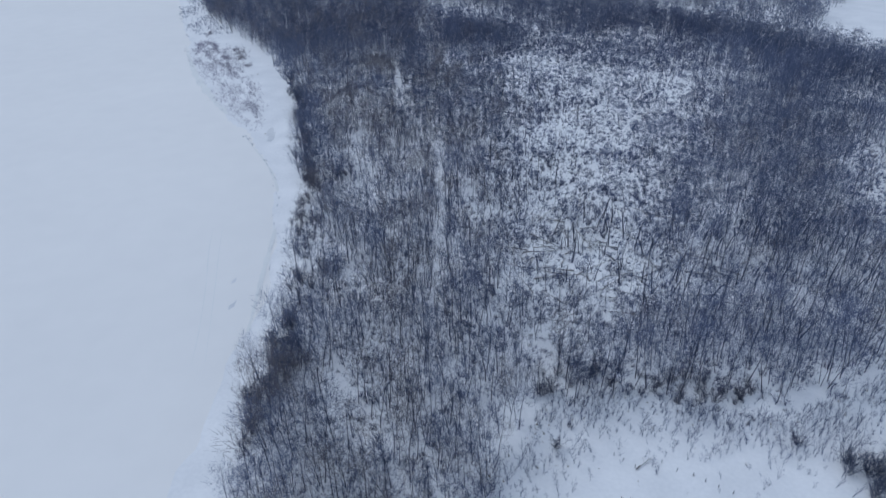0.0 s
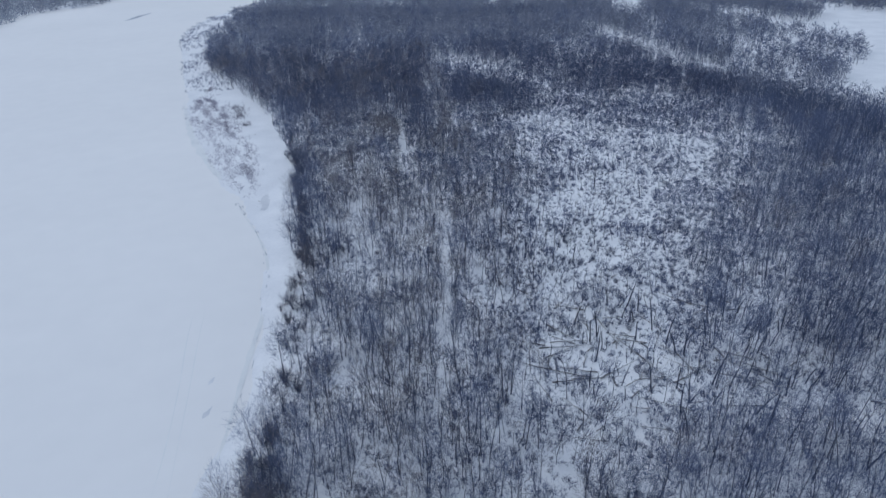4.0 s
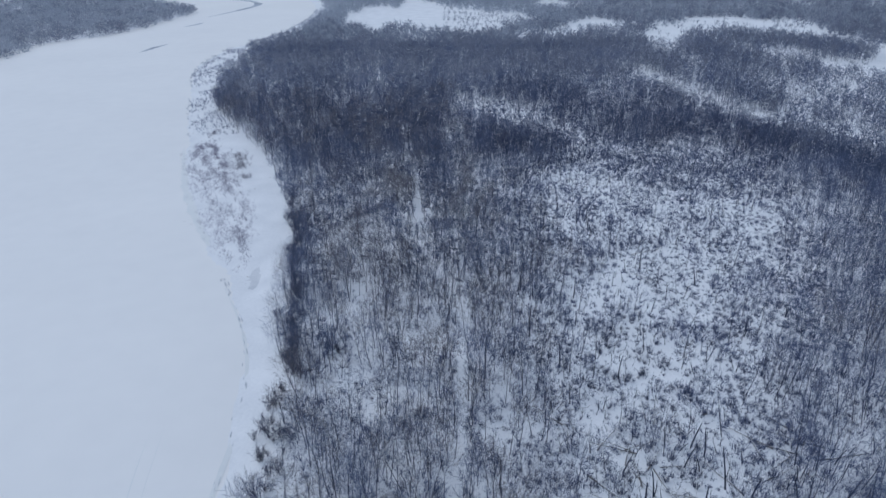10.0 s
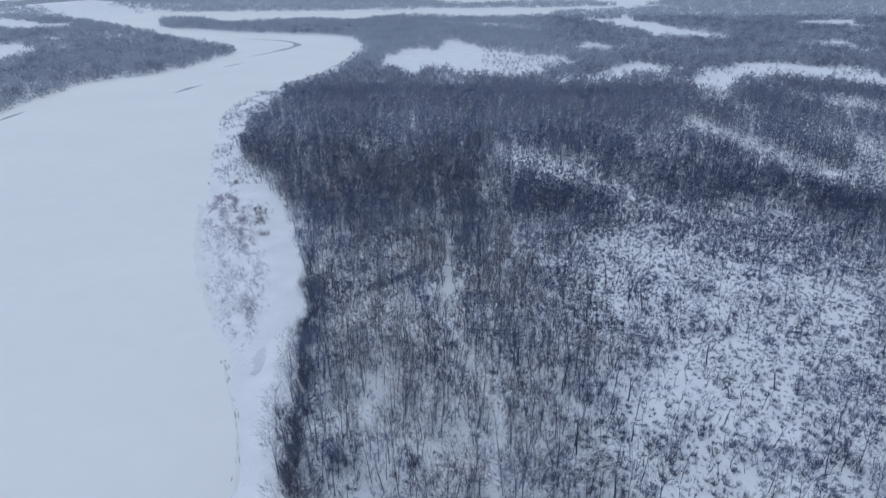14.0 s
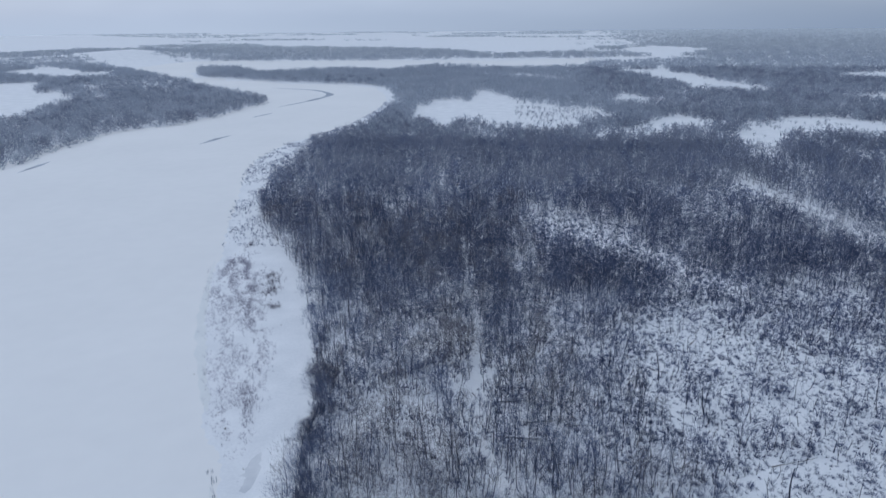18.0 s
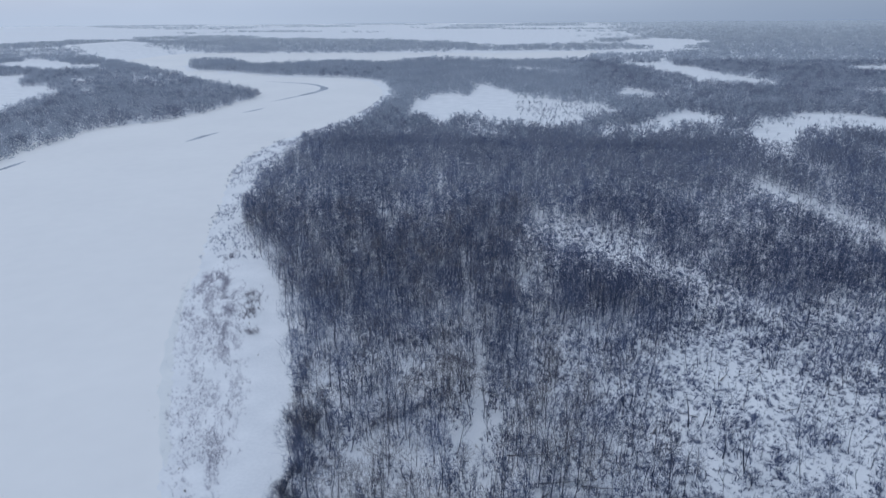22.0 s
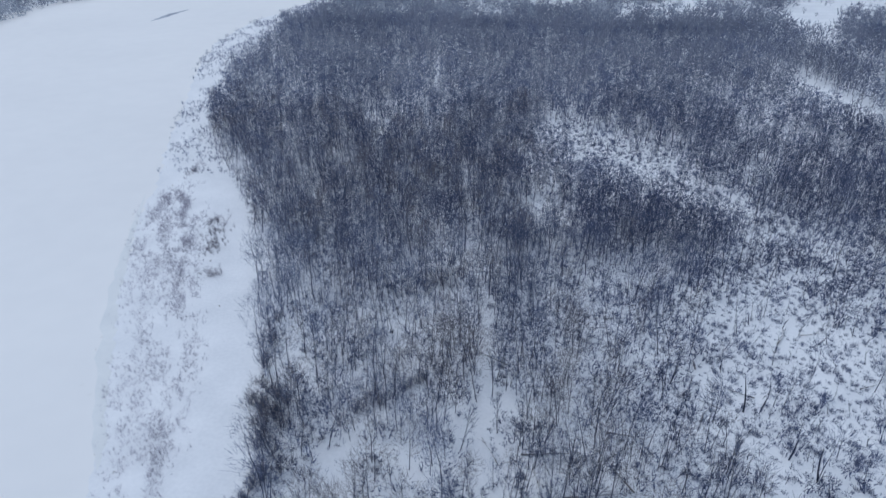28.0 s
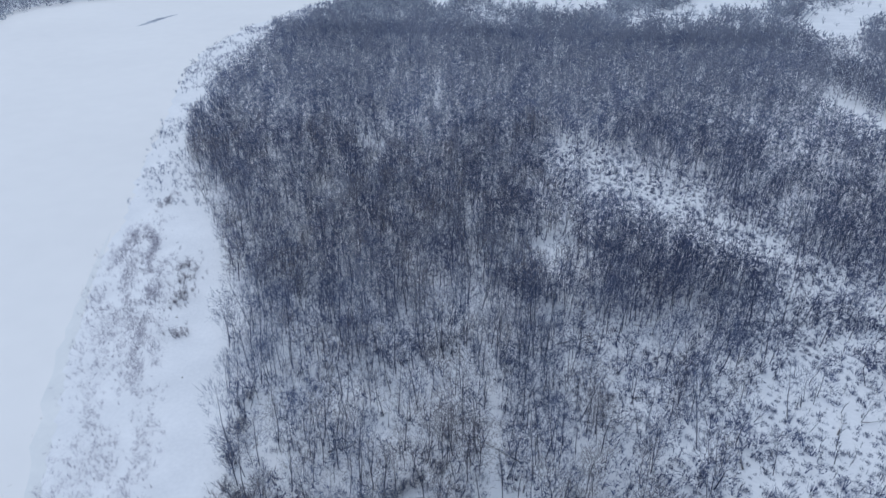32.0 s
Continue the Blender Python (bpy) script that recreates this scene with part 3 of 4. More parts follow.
HAZE_TREES = [clump(450 + i, 9, 17.0, 9, 4.4) for i in range(4)]
BRUSH = [fuzzy_bush(500 + i, 1.7 + 0.25 * i, 1.9 + 0.25 * (i % 3), 4, 40, 0.085) for i in range(6)]
REAR_BRUSH = [fuzzy_bush(510 + i, 1.7 + 0.3 * i, 2.0 + 0.2 * i, 2, 18, 0.17) for i in range(4)]
CLEAR_SHRUBS = [tuft(520 + i, 0.75 + 0.1 * i, 1.45 + 0.15 * (i % 3), 40, 0.062) for i in range(5)]
STALKS = [bush(540 + i, 2.4 + 0.9 * i, 0.7, 1, 3, 0.085) for i in range(4)]
OSIERS = [bush(560 + i, 1.0 + 0.3 * i, 0.85, 7, 0, 0.024) for i in range(4)]
TUFTS = [bush(580 + i, 0.35 + 0.1 * i, 0.3, 6, 0, 0.07) for i in range(3)]


def thin_out(n, seed, low=0.58, span=0.58):
    return low + span * np.random.default_rng(seed).uniform(size=n)


def border(x, y, base):
    """An uneven line across the wood, about the given y."""
    return base + 60 * (vnoise(x, y, 9, 55) - 0.5) + 30 * (vnoise(x, y, 2.5, 56) - 0.5)


x, y, r = jitter(-80, 330, 46, 390, 2.85, 11)
keep = (r < wood(x, y)) & (y < border(x, y, 345))
x, y = x[keep], y[keep]
sizes = thin_out(len(x), 5)
# the trees under the flight line stand singly, the rest are one wood
aisle = np.where((np.abs(x - 4) < 26) & (y < 300))[0]
aisle = aisle[np.argsort(np.random.default_rng(6).uniform(size=len(aisle)))[:300]]
single = np.zeros(len(x), bool)
single[aisle] = True
SINGLE_TREES = list(zip(x[single], y[single], sizes[single]))
rest = ~single & (x < 150)
aspen = np.random.default_rng(61).uniform(size=len(x)) < 0.5 * soft_in(x, y, [(-40, 60), (26, 60), (20, 330), (-60, 340), (-44, 200)], 30) * (0.4 + 1.2 * (vnoise(x, y, 11, 62) > 0.45)) + 0.08
scatter("woodland", "dense bare winter woodland of slim dark trees", "trees", [BARK, TWIG], x[rest & ~aspen], y[rest & ~aspen], NEAR_TREES, sizes[rest & ~aspen], 0.095, 12)
scatter("woodland", "slim aspens with brownish bare crowns beside the track", "trees", [BARK, BROWN_TWIG], x[rest & aspen], y[rest & aspen], NEAR_TREES, sizes[rest & aspen], 0.095, 63)
rest = x >= 150
scatter("woodland", "bare winter woodland east of the clearing", "trees", [BARK, TWIG], x[rest], y[rest], MID_TREES, sizes[rest], 0.06, 112)
x, y, r = jitter(-260, 420, 300, 515, 2.75, 13)
d = wood(x, y)
keep = (r < d) & (d > 0.02) & (y >= border(x, y, 345)) & (y < border(x, y, 470))
x, y = x[keep], y[keep]
east = x > 150
# nearly half of these trees take the haze-grey twigs
grey = east & (np.random.default_rng(215).uniform(size=len(x)) < 0.45)
scatter("woodland", "closed bare winter woodland north-east of the clearing", "trees", [BARK, TWIG], x[east & ~grey], y[east & ~grey], REAR_TREES, thin_out((east & ~grey).sum(), 207), 0.05, 214)
scatter("woodland", "bare trees in the woodland north-east of the clearing, greyed for haze", "trees", [BARK, GREY_TWIG], x[grey], y[grey], REAR_TREES, thin_out(grey.sum(), 208), 0.05, 216)
x, y = x[~east], y[~east]
# kind paints shaded gaps and lit crown puffs by darker and paler twigs
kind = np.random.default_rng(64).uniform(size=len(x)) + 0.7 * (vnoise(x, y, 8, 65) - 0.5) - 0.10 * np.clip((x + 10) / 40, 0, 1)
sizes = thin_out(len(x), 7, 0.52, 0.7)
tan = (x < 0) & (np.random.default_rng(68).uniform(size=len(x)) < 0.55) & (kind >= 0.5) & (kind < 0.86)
for m, label, seed, sel in ((DARK_TWIG, "bare trees in the woodland beyond the clearing, darkened for shade", 14, kind < 0.5), (TWIG, "dense bare winter woodland beyond the clearing", 66, (kind >= 0.5) & (kind < 0.86) & ~tan),
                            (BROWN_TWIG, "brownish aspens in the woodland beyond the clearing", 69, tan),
                            (GREY_TWIG, "bare trees in the woodland beyond the clearing, paled as lit crowns", 67, kind >= 0.86)):
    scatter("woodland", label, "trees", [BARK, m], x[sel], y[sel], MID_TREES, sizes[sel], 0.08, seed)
x, y, r = jitter(-320, 520, 425, 650, 3.35, 113)
d = wood(x, y)
keep = (r < d + 0.2) & (d > 0.02) & (y >= border(x, y, 470))
x, y = x[keep], y[keep]
# the share of haze-grey twigs grows with distance
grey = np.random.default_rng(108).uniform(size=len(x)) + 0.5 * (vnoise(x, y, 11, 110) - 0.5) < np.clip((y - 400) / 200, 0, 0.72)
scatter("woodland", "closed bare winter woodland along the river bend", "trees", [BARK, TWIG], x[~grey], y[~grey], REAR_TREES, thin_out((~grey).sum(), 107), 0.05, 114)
scatter("woodland", "bare trees in the closed woodland along the river bend, greyed for haze", "trees", [BARK, GREY_TWIG], x[grey], y[grey], REAR_TREES, thin_out(grey.sum(), 109), 0.05, 115)
x, y, r = jitter(-320, 600, 650, 900, 4.4, 116)
d = wood(x, y)
keep = (r < d + 0.15) & (d > 0.02) & (x > -260)
x, y = x[keep], y[keep]
# painted haze: the paler twig tone grows commoner with distance
hazed = np.random.default_rng(119).uniform(size=len(x)) < np.where(x > 100, 0.6, 1) * (y - 620) / 260
scatter("far_woodland", "bare woods between the river bend and the lagoons, greyed for haze", "trees", [GREY_TWIG, GREY_TWIG], x[~hazed], y[~hazed], BACK_TREES, thin_out((~hazed).sum(), 117), 0.04, 118)
scatter("far_woodland", "bare woods between the river bend and the lagoons, paled for haze", "trees", [LIGHT_HAZE_TWIG, LIGHT_HAZE_TWIG], x[hazed], y[hazed], BACK_TREES, thin_out(hazed.sum(), 120), 0.04, 219)
x, y, r = jitter(-1500, 1000, 540, 1500, 6.9, 15)
d = wood(x, y)
keep = (r < d + 0.5) & (d > 0.02) & ((y > 900) | (x < -260))
x, y = x[keep], y[keep]
# haze-grey twigs for nearer and eastern trees, the paler haze tone elsewhere
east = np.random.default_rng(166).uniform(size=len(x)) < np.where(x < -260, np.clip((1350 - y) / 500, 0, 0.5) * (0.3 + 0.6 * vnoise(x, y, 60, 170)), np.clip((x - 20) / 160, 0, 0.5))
scatter("far_woodland", "far bare riverside woods in snow", "trees", [LIGHT_HAZE_TWIG, LIGHT_HAZE_TWIG], x[~east], y[~east], FAR_TREES, thin_out((~east).sum(), 8), 0.03, 16)
scatter("far_woodland", "far woods on the river flats, greyed for haze", "trees", [GREY_TWIG, GREY_TWIG], x[east], y[east], FAR_TREES, thin_out(east.sum(), 167), 0.03, 168)
x, y, r = jitter(-4200, 3400, 1500, 5060, 17.5, 17)
strip = vnoise(x, y * 3.2, 420, 61) + 0.25 * (vnoise(x, y, 90, 62) - 0.5)
d = wood(x, y)
keep = (r < d + 0.6) & (d > 0.02) & ((strip > 0.52) | (x > 300 + 60 * strip) | (y < 1800) | ((x > 350) & (y < 2600)) | inside(x, y, FAR_BELT))
keep &= (y < 2750) | (0.8 * r < np.clip((x / y - 0.06) / 0.2, 0, 1)) | ((strip > 0.66) & (r < 0.5))
x, y = x[keep], y[keep]
# pale and snowy pick painted haze tones, commoner with distance
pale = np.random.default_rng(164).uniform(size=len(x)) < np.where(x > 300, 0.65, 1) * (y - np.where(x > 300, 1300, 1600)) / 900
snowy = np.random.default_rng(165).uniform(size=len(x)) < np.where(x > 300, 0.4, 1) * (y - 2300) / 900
# rear woods are added as pale cover that fades the plain like fog
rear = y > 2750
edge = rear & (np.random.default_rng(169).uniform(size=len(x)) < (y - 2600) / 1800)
for m, label, sel, kinds in ((LIGHT_HAZE_TWIG, "distant bare woods beyond the river, paled for haze", ~pale & ~snowy & ~rear, DISTANT_TREES), (PALE_TWIG, "distant wooded strips across snowy fields", pale & ~snowy & ~rear, DISTANT_TREES),
                             (HAZY_TWIG, "haze-pale woods far across the plain", snowy & ~rear, DISTANT_TREES), (PALE_TWIG, "haze-pale woods added at the edge of sight", rear & ~edge, HAZE_TREES),
                             (HAZY_TWIG, "palest haze-toned woods added at the edge of sight", edge, HAZE_TREES)):
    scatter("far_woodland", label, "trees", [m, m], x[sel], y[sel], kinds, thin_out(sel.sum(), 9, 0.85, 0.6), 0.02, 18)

# undergrowth beneath the trees
x, y, r = jitter(-80, 200, 46, 450, 1.55, 21)
d = wood(x, y)
keep = (r < np.clip((0.5 * vnoise(x, y, 4.5, 71) + 0.5 * stand(x, y) - 0.36 + 0.10 * (y < 132)) * 4.5, np.where(y < 290, 0.2, 0.1), 1)) & (d > 0.06) & ((y < 345) | (r < np.where(y < 425, 0.8, 0.35)))
x, y = x[keep], y[keep]
sizes = 0.45 + 0.95 * np.random.default_rng(22).uniform(size=len(x)) ** 1.6
near = (y < 262) & (x < 90)
scatter("undergrowth", "bare leafless brush under the trees", "brush", [SHRUB], x[near], y[near], BRUSH, sizes[near], 0.1, 23)
scatter("undergrowth", "bare leafless brush deeper in the woods", "brush", [SHRUB], x[~near], y[~near], REAR_BRUSH, sizes[~near], 0.1, 20)
x, y, r = jitter(-60, 200, 72, 540, 2.05, 24)
u, v = warp(x, y)
open_ground = inside(u, v, CLEARING)
for p in GLADES[:2] + [q for q, less in THIN_WOOD[:4]]:
    open_ground |= inside(u, v, p)
keep = open_ground & (r < 0.02 + 0.6 * vnoise(x, y, 12, 72) + 0.6 * vnoise(x, y, 4, 75) + 0.3 * np.clip((y - 235) / 60, 0, 1) + 0.35 * soft_in(x, y, [(48, 175), (74, 172), (96, 215), (118, 270), (60, 262)], 16)) & (near_line(x, y, TRACK) > 2)
x, y = x[keep], y[keep]
sizes = 0.62 + 1.3 * np.random.default_rng(25).uniform(size=len(x)) ** 3 + 0.6 * np.clip(vnoise(x, y, 5, 74) - 0.45, 0, 1)
rank = np.argsort(np.hypot(x - 35, (y - 190) * 0.6))
SINGLE_SHRUBS = list(zip(x[rank[:300]], y[rank[:300]], sizes[rank[:300]]))
rank = rank[300:]
scatter("shrubs", "low dark leafless shrubs dotting the snowy clearing", "shrubs", [SHRUB], x[rank], y[rank], CLEAR_SHRUBS, sizes[rank], 0.1, 26)
x, y, r = jitter(-10, 150, 110, 400, 1.5, 127)
keep = inside(*warp(x, y), CLEARING) & (r < 0.15 + 0.8 * vnoise(x, y, 6, 128) * vnoise(x, y, 2.5, 126) * 1.8)
x, y = x[keep], y[keep]
scatter("weed_stems", "thin dry weed stems standing in the snow", "weeds", [TWIG], x, y, [tuft(550 + i, 0.9, 1.5, 14, 0.06) for i in range(4)], thin_out(len(x), 129, 0.5, 1.0), 0.12, 130)
x, y, r = jitter(-60, 60, 66, 345, 1.9, 151)
keep = (wood(x, y) > 0.03) & ~inside(x, y, CLEARING) & (r < 0.15 + 0.8 * vnoise(x, y, 5, 152))
x, y = x[keep], y[keep]
scatter("weed_stems", "thin dry weed stems under the open trees", "weeds", [TWIG], x, y, [bush(555 + i, 1.3, 0.7, 5, 1, 0.034) for i in range(4)], thin_out(len(x), 153, 0.5, 0.9), 0.12, 154)
x, y, r = jitter(-10, 150, 110, 400, 2.5, 27)
keep = inside(*warp(x, y), CLEARING) & (r < 0.2 + 0.5 * vnoise(x, y, 18, 30))
x, y = x[keep], y[keep]
scatter("saplings", "thin bare saplings leaning in the clearing", "saplings", [BARK], x, y, STALKS, thin_out(len(x), 28, 0.6, 0.9), 0.14, 29)

# darker shrubs among the thin trees by the river and the track
x, y, r = jitter(-60, 110, 66, 350, 2.7, 131)
keep = (wood(x, y) > 0.05) & (r < np.clip((0.6 * vnoise(x, y, 6, 132) + 0.4 * vnoise(x, y, 20, 133) - 0.46 + 0.05 * (y < 130)) * 5, 0, 0.7))
x, y = x[keep], y[keep]
scatter("shrubs", "dark leafless shrubs clumped among the trees", "shrubs", [WILLOW], x, y, CLEAR_SHRUBS, thin_out(len(x), 134, 0.7, 1.1), 0.1, 135)

# bushes dotted over the far lagoons
x, y, r = jitter(-30, 330, 700, 960, 5.0, 141)
keep = np.zeros(len(x), bool)
for p in LAGOONS:
    keep |= inside(x, y, p)
keep &= r < np.clip((vnoise(x, y, 22, 142) - 0.42) * 2.4, 0, 0.75)
x, y = x[keep], y[keep]
scatter("shrubs", "bushes dotted over the snowy lagoons", "shrubs", [GREY_TWIG], x, y, BRUSH, thin_out(len(x), 143, 0.9, 1.2), 0.1, 144)

# low thickets on the open ground beyond the clearing
THICKET = [(26, 350), (58, 336), (100, 318), (130, 316), (150, 360), (156, 425), (120, 450), (97, 430), (62, 396), (34, 372)]
x, y, r = jitter(10, 180, 265, 470, 1.6, 171)
keep = r < soft_in(x, y, THICKET, 16) * np.clip((0.55 * vnoise(x, y, 6, 172) + 0.45 * vnoise(x, y, 16, 173) - 0.36) * 3.5, 0.06, 0.8)
keep &= near_line(x, y, ROAD) > 5
x, y = x[keep], y[keep]
scatter("undergrowth", "dense low thickets beyond the snowy clearing", "brush", [SHRUB], x, y, REAR_BRUSH, thin_out(len(x), 174, 0.5, 0.8), 0.1, 175)

# young growth creeping from the wood into the old channel
x, y, r = jitter(0, 110, 72, 116, 1.0, 121)
rim = near_line(x, y, MEADOW[1:10])
keep = inside(x, y, MEADOW) & (r < 1.5 * np.exp(-rim / 5.0) * (0.3 + 1.4 * vnoise(x, y, 6, 122)) * (1 + 0.6 * (x > 50)))
x, y = x[keep], y[keep]
scatter("young_growth", "thin pale saplings along the edge of the meadow", "saplings", [TWIG], x, y, [bush(570 + i, 1.5 + 0.4 * i, 0.7, 5, 4, 0.034) for i in range(4)], thin_out(len(x), 123, 0.6, 0.9), 0.12, 124)

# bushes scattered on the narrow snowy bank below the far bend
x, y, r = jitter(-240, -60, 400, 960, 1.6, 81)
keep = ~inside(x, y, RIVER) & (near_line(x, y, ICE_EDGE) < 30) & (wood(x, y) == 0) & (r < np.clip((0.6 * vnoise(x, y, 7, 82) + 0.4 * vnoise(x, y, 18, 80) - 0.36) * 3.2, 0.04, 0.85))
x, y = x[keep], y[keep]
scatter("bank_shrubs", "dark bushes scattered on the snowy river bank", "shrubs", [SHRUB], x, y, REAR_BRUSH, thin_out(len(x), 83, 0.3, 0.65), 0.1, 84)

# the gravel bar with reddish shoots
BAR = [(-134, 385), (-126, 388), (-117, 375), (-107, 350), (-97, 328), (-88, 312), (-81, 295), (-77, 280), (-73, 265), (-71, 253), (-77, 259), (-87, 275), (-95, 288), (-104, 306),
       (-115, 331), (-125, 352), (-133, 370)]
BAR_CREST = [(-128, 382), (-118, 370), (-108, 349), (-98, 327), (-89, 311), (-82, 295), (-78, 279), (-74, 264)]
x, y, r = jitter(-150, -60, 240, 400, 0.42, 85)
crest = np.exp(-(near_line(x, y, BAR_CREST) / 3.0) ** 2) + 0.4 * np.clip((y - 318) / 40, 0, 1)
across, along = 0.89 * x + 0.45 * y, -0.45 * x + 0.89 * y
grove = np.clip((0.6 * vnoise(across, along * 0.3, 3.4, 86) + 0.4 * vnoise(across, along * 0.5, 1.5, 89) - 0.34) * 3.2, 0.03, 1)
keep = r < soft_in(x + 3 * (vnoise(x, y, 6, 95) - 0.5), y + 5 * (vnoise(x, y, 6, 96) - 0.5), BAR, 8) * (0.34 + 0.8 * crest) * grove * 0.85
x, y = x[keep], y[keep]
scatter("osier_shoots", "sparse reddish osier shoots on the snowy bar", "shoots", [OSIER], x, y, OSIERS, thin_out(len(x), 87, 0.55, 0.75), 0.1, 88)

# dry stalks poking through the snow on the bank, the bar and the old channel
x, y, r = jitter(-160, -30, 74, 420, 1.3, 91)
edge = near_line(x, y, ICE_EDGE)
keep = ((edge < 6) & (r < 0.01)) | (inside(x, y, WATERSIDE) & ~inside(x, y, RIVER) & (r < 0.008))
x1, y1 = x[keep], y[keep]
x, y, r = jitter(-5, 110, 70, 112, 1.3, 92)
keep = inside(x, y, MEADOW) & (r < 0.02 + 0.35 * np.exp(-near_line(x, y, MEADOW[1:10]) / 3.5))
x, y = np.concatenate([x1, x[keep]]), np.concatenate([y1, y[keep]])
scatter("dry_grass", "dry grass tufts poking through the snow", "grass", [REED], x, y, TUFTS, thin_out(len(x), 93, 0.7, 1.2), 0.1, 94)


# ---- single things under the flight line ----
def at(x, y, size, seed, lean=0.05, dz=0.0):
    """A pose on the snow with a chance turn, a slight lean and a size."""
    rng = np.random.default_rng(seed)
    m = Matrix.Translation((x, y, float(ground_z(x, y)) + dz)) @ Matrix.Rotation(rng.normal() * lean, 4, "X") @ Matrix.Rotation(rng.normal() * lean, 4, "Y")
    return m @ Matrix.Rotation(rng.uniform(0, 2 * math.pi), 4, "Z") @ Matrix.Diagonal((size, size, size, 1))


def make_tree(seed, h, crown, low, label):
    trunk, arms, twigs = tree_parts(seed, h * 1.15, crown * 1.2, 7, 140, 0.11, 0.05, True, low)
    ob = tagged(new("bare_tree"), label, "tree", "bare trees under the flight")
    part("trunk", tri_mesh("trunk", *trunk, BARK), ob)
    for a in arms:
        part("limb", tri_mesh("limb", *a, BARK), ob)
    part("crown", tri_mesh("crown", *join(twigs), TWIG), ob, "open crown of fine bare twigs")
    return ob


TREE_KINDS = [(601, 8.6, 2.8, 0.34, "slim bare dark-barked tree standing in snowy woodland"),
              (602, 9.6, 2.6, 0.46, "tall bare tree with a high narrow crown in snow"),
              (603, 7.8, 3.1, 0.28, "low bare tree with a wide twiggy crown in snow"),
              (604, 10.2, 2.7, 0.52, "tall straight bare tree with a clear dark trunk"),
              (605, 9.0, 2.9, 0.40, "bare dark tree with a bent trunk among brush"),
              (606, 8.2, 2.5, 0.36, "slender bare young tree rising from the snow")]
models = [make_tree(*k) for k in TREE_KINDS]
for i, (x, y, s) in enumerate(SINGLE_TREES):
    m = at(x, y, s, 7000 + i, 0.075)
    if i < len(models):
        models[i].matrix_basis = m
    else:
        copy_thing(models[i % len(models)], m)


def make_bush(name, seed, h, wide, stems, twigs, w, mat, label, group, category="shrub"):
    st, tw = shrub_parts(seed, h, wide, stems, twigs, w, True)
    ob = tagged(new(name), label, category, group)
    part("stem_clump", tri_mesh("stem_clump", *join(st), mat), ob)
    part("crown", tri_mesh("crown", *join(tw), mat), ob)
    return ob


models = [make_bush("shrub", 620 + i, 0.85 + 0.1 * i, 0.75, 16, 3, 0.036, SHRUB, "low dark leafless shrub in the snowy clearing", "shrubs of the clearing") for i in range(5)]
for i, (x, y, s) in enumerate(SINGLE_SHRUBS):
    m = at(x, y, s * 0.85, 8000 + i, 0.08)
    if i < len(models):
        models[i].matrix_basis = m
    else:
        copy_thing(models[i % len(models)], m)

# willow bushes fringing the wood along the river and the old channel
SHORE = [(-66, 293), (-59, 275), (-56, 259), (-53, 246), (-50, 234), (-47, 220), (-45, 208), (-42, 195)]
rng = np.random.default_rng(71)
WILLOW_AT = []
for k in range(84):
    s = (len(SHORE) - 1.001) * (k + rng.uniform()) / 84
    a, b = SHORE[int(s)], SHORE[int(s) + 1]
    WILLOW_AT.append((a[0] + (b[0] - a[0]) * (s % 1) + rng.uniform(-0.3, 3.2), a[1] + (b[1] - a[1]) * (s % 1) + rng.uniform(-3, 1)))
for a, b in [(-42, 184), (-42, 176), (-39, 173), (-37, 163), (-38, 158), (-36, 145), (-37, 136), (-35, 125), (-36, 120), (-34, 117), (-35, 112), (-33, 110),
             (-36, 107), (-34, 104), (-31, 112), (-37, 100), (-38, 95), (-36, 90), (-33, 205), (-28, 147), (-41, 189), (-40, 167)]:
    WILLOW_AT += [(a + rng.normal() * 1.3, b + rng.normal() * 1.5) for _ in range(3 if b > 126 else 5)]
for k in range(40):
    q = TREE_LINE[int(rng.integers(12, 46))]
    WILLOW_AT.append((q[0] + rng.uniform(1.5, 5.5), q[1] + rng.uniform(-6, 6)))
# dark bushes stand in for the shadowed earth bank at the meadow's edge
for k in range(34):
    q = 18 + 42 * k / 34
    WILLOW_AT.append((q + rng.uniform(-1, 1), np.interp(q, [15, 19, 33, 45, 63], [92, 100, 101.5, 97, 95]) + rng.uniform(0.5, 8.0)))
for k in range(34):
    WILLOW_AT.append((rng.uniform(69, 86), rng.uniform(72, 84)))
# three dark lines of bushes in shallow gullies of the wood
GULLY = range(len(WILLOW_AT), len(WILLOW_AT) + 48)
for a, b, count in (((-44, 288), (-27, 303), 21), ((-42, 329), (-26, 346), 13), ((-64, 420), (-50, 442), 14)):
    for k in range(count):
        s = (k + rng.uniform()) / count
        WILLOW_AT.append((a[0] + (b[0] - a[0]) * s + rng.normal() * 0.9, a[1] + (b[1] - a[1]) * s + rng.normal() * 1.1))
WILLOW_AT += [(63.5, 87.5), (20, 88), (23, 93)]
models = [make_bush("willow_bush", 640 + i, 2.6 + 0.4 * i, 1.9, 15, 10, 0.046, WILLOW, "dense dark leafless willow bush on a snowy bank", "willow bushes on the banks") for i in range(4)]
pale = [make_bush("willow_bush", 650 + i, 3.0 + 0.4 * i, 1.9, 18, 11, 0.034, TWIG, "tall grey leafless willow bush in the snowy meadow", "willow bushes in the meadow") for i in range(2)]
gully = [make_bush("willow_bush", 655 + i, 2.3 + 0.3 * i, 1.9, 12, 8, 0.04, SHRUB, "low grey leafless willow bush in a shallow gully", "willow bushes in the gullies") for i in range(3)]
first = {}
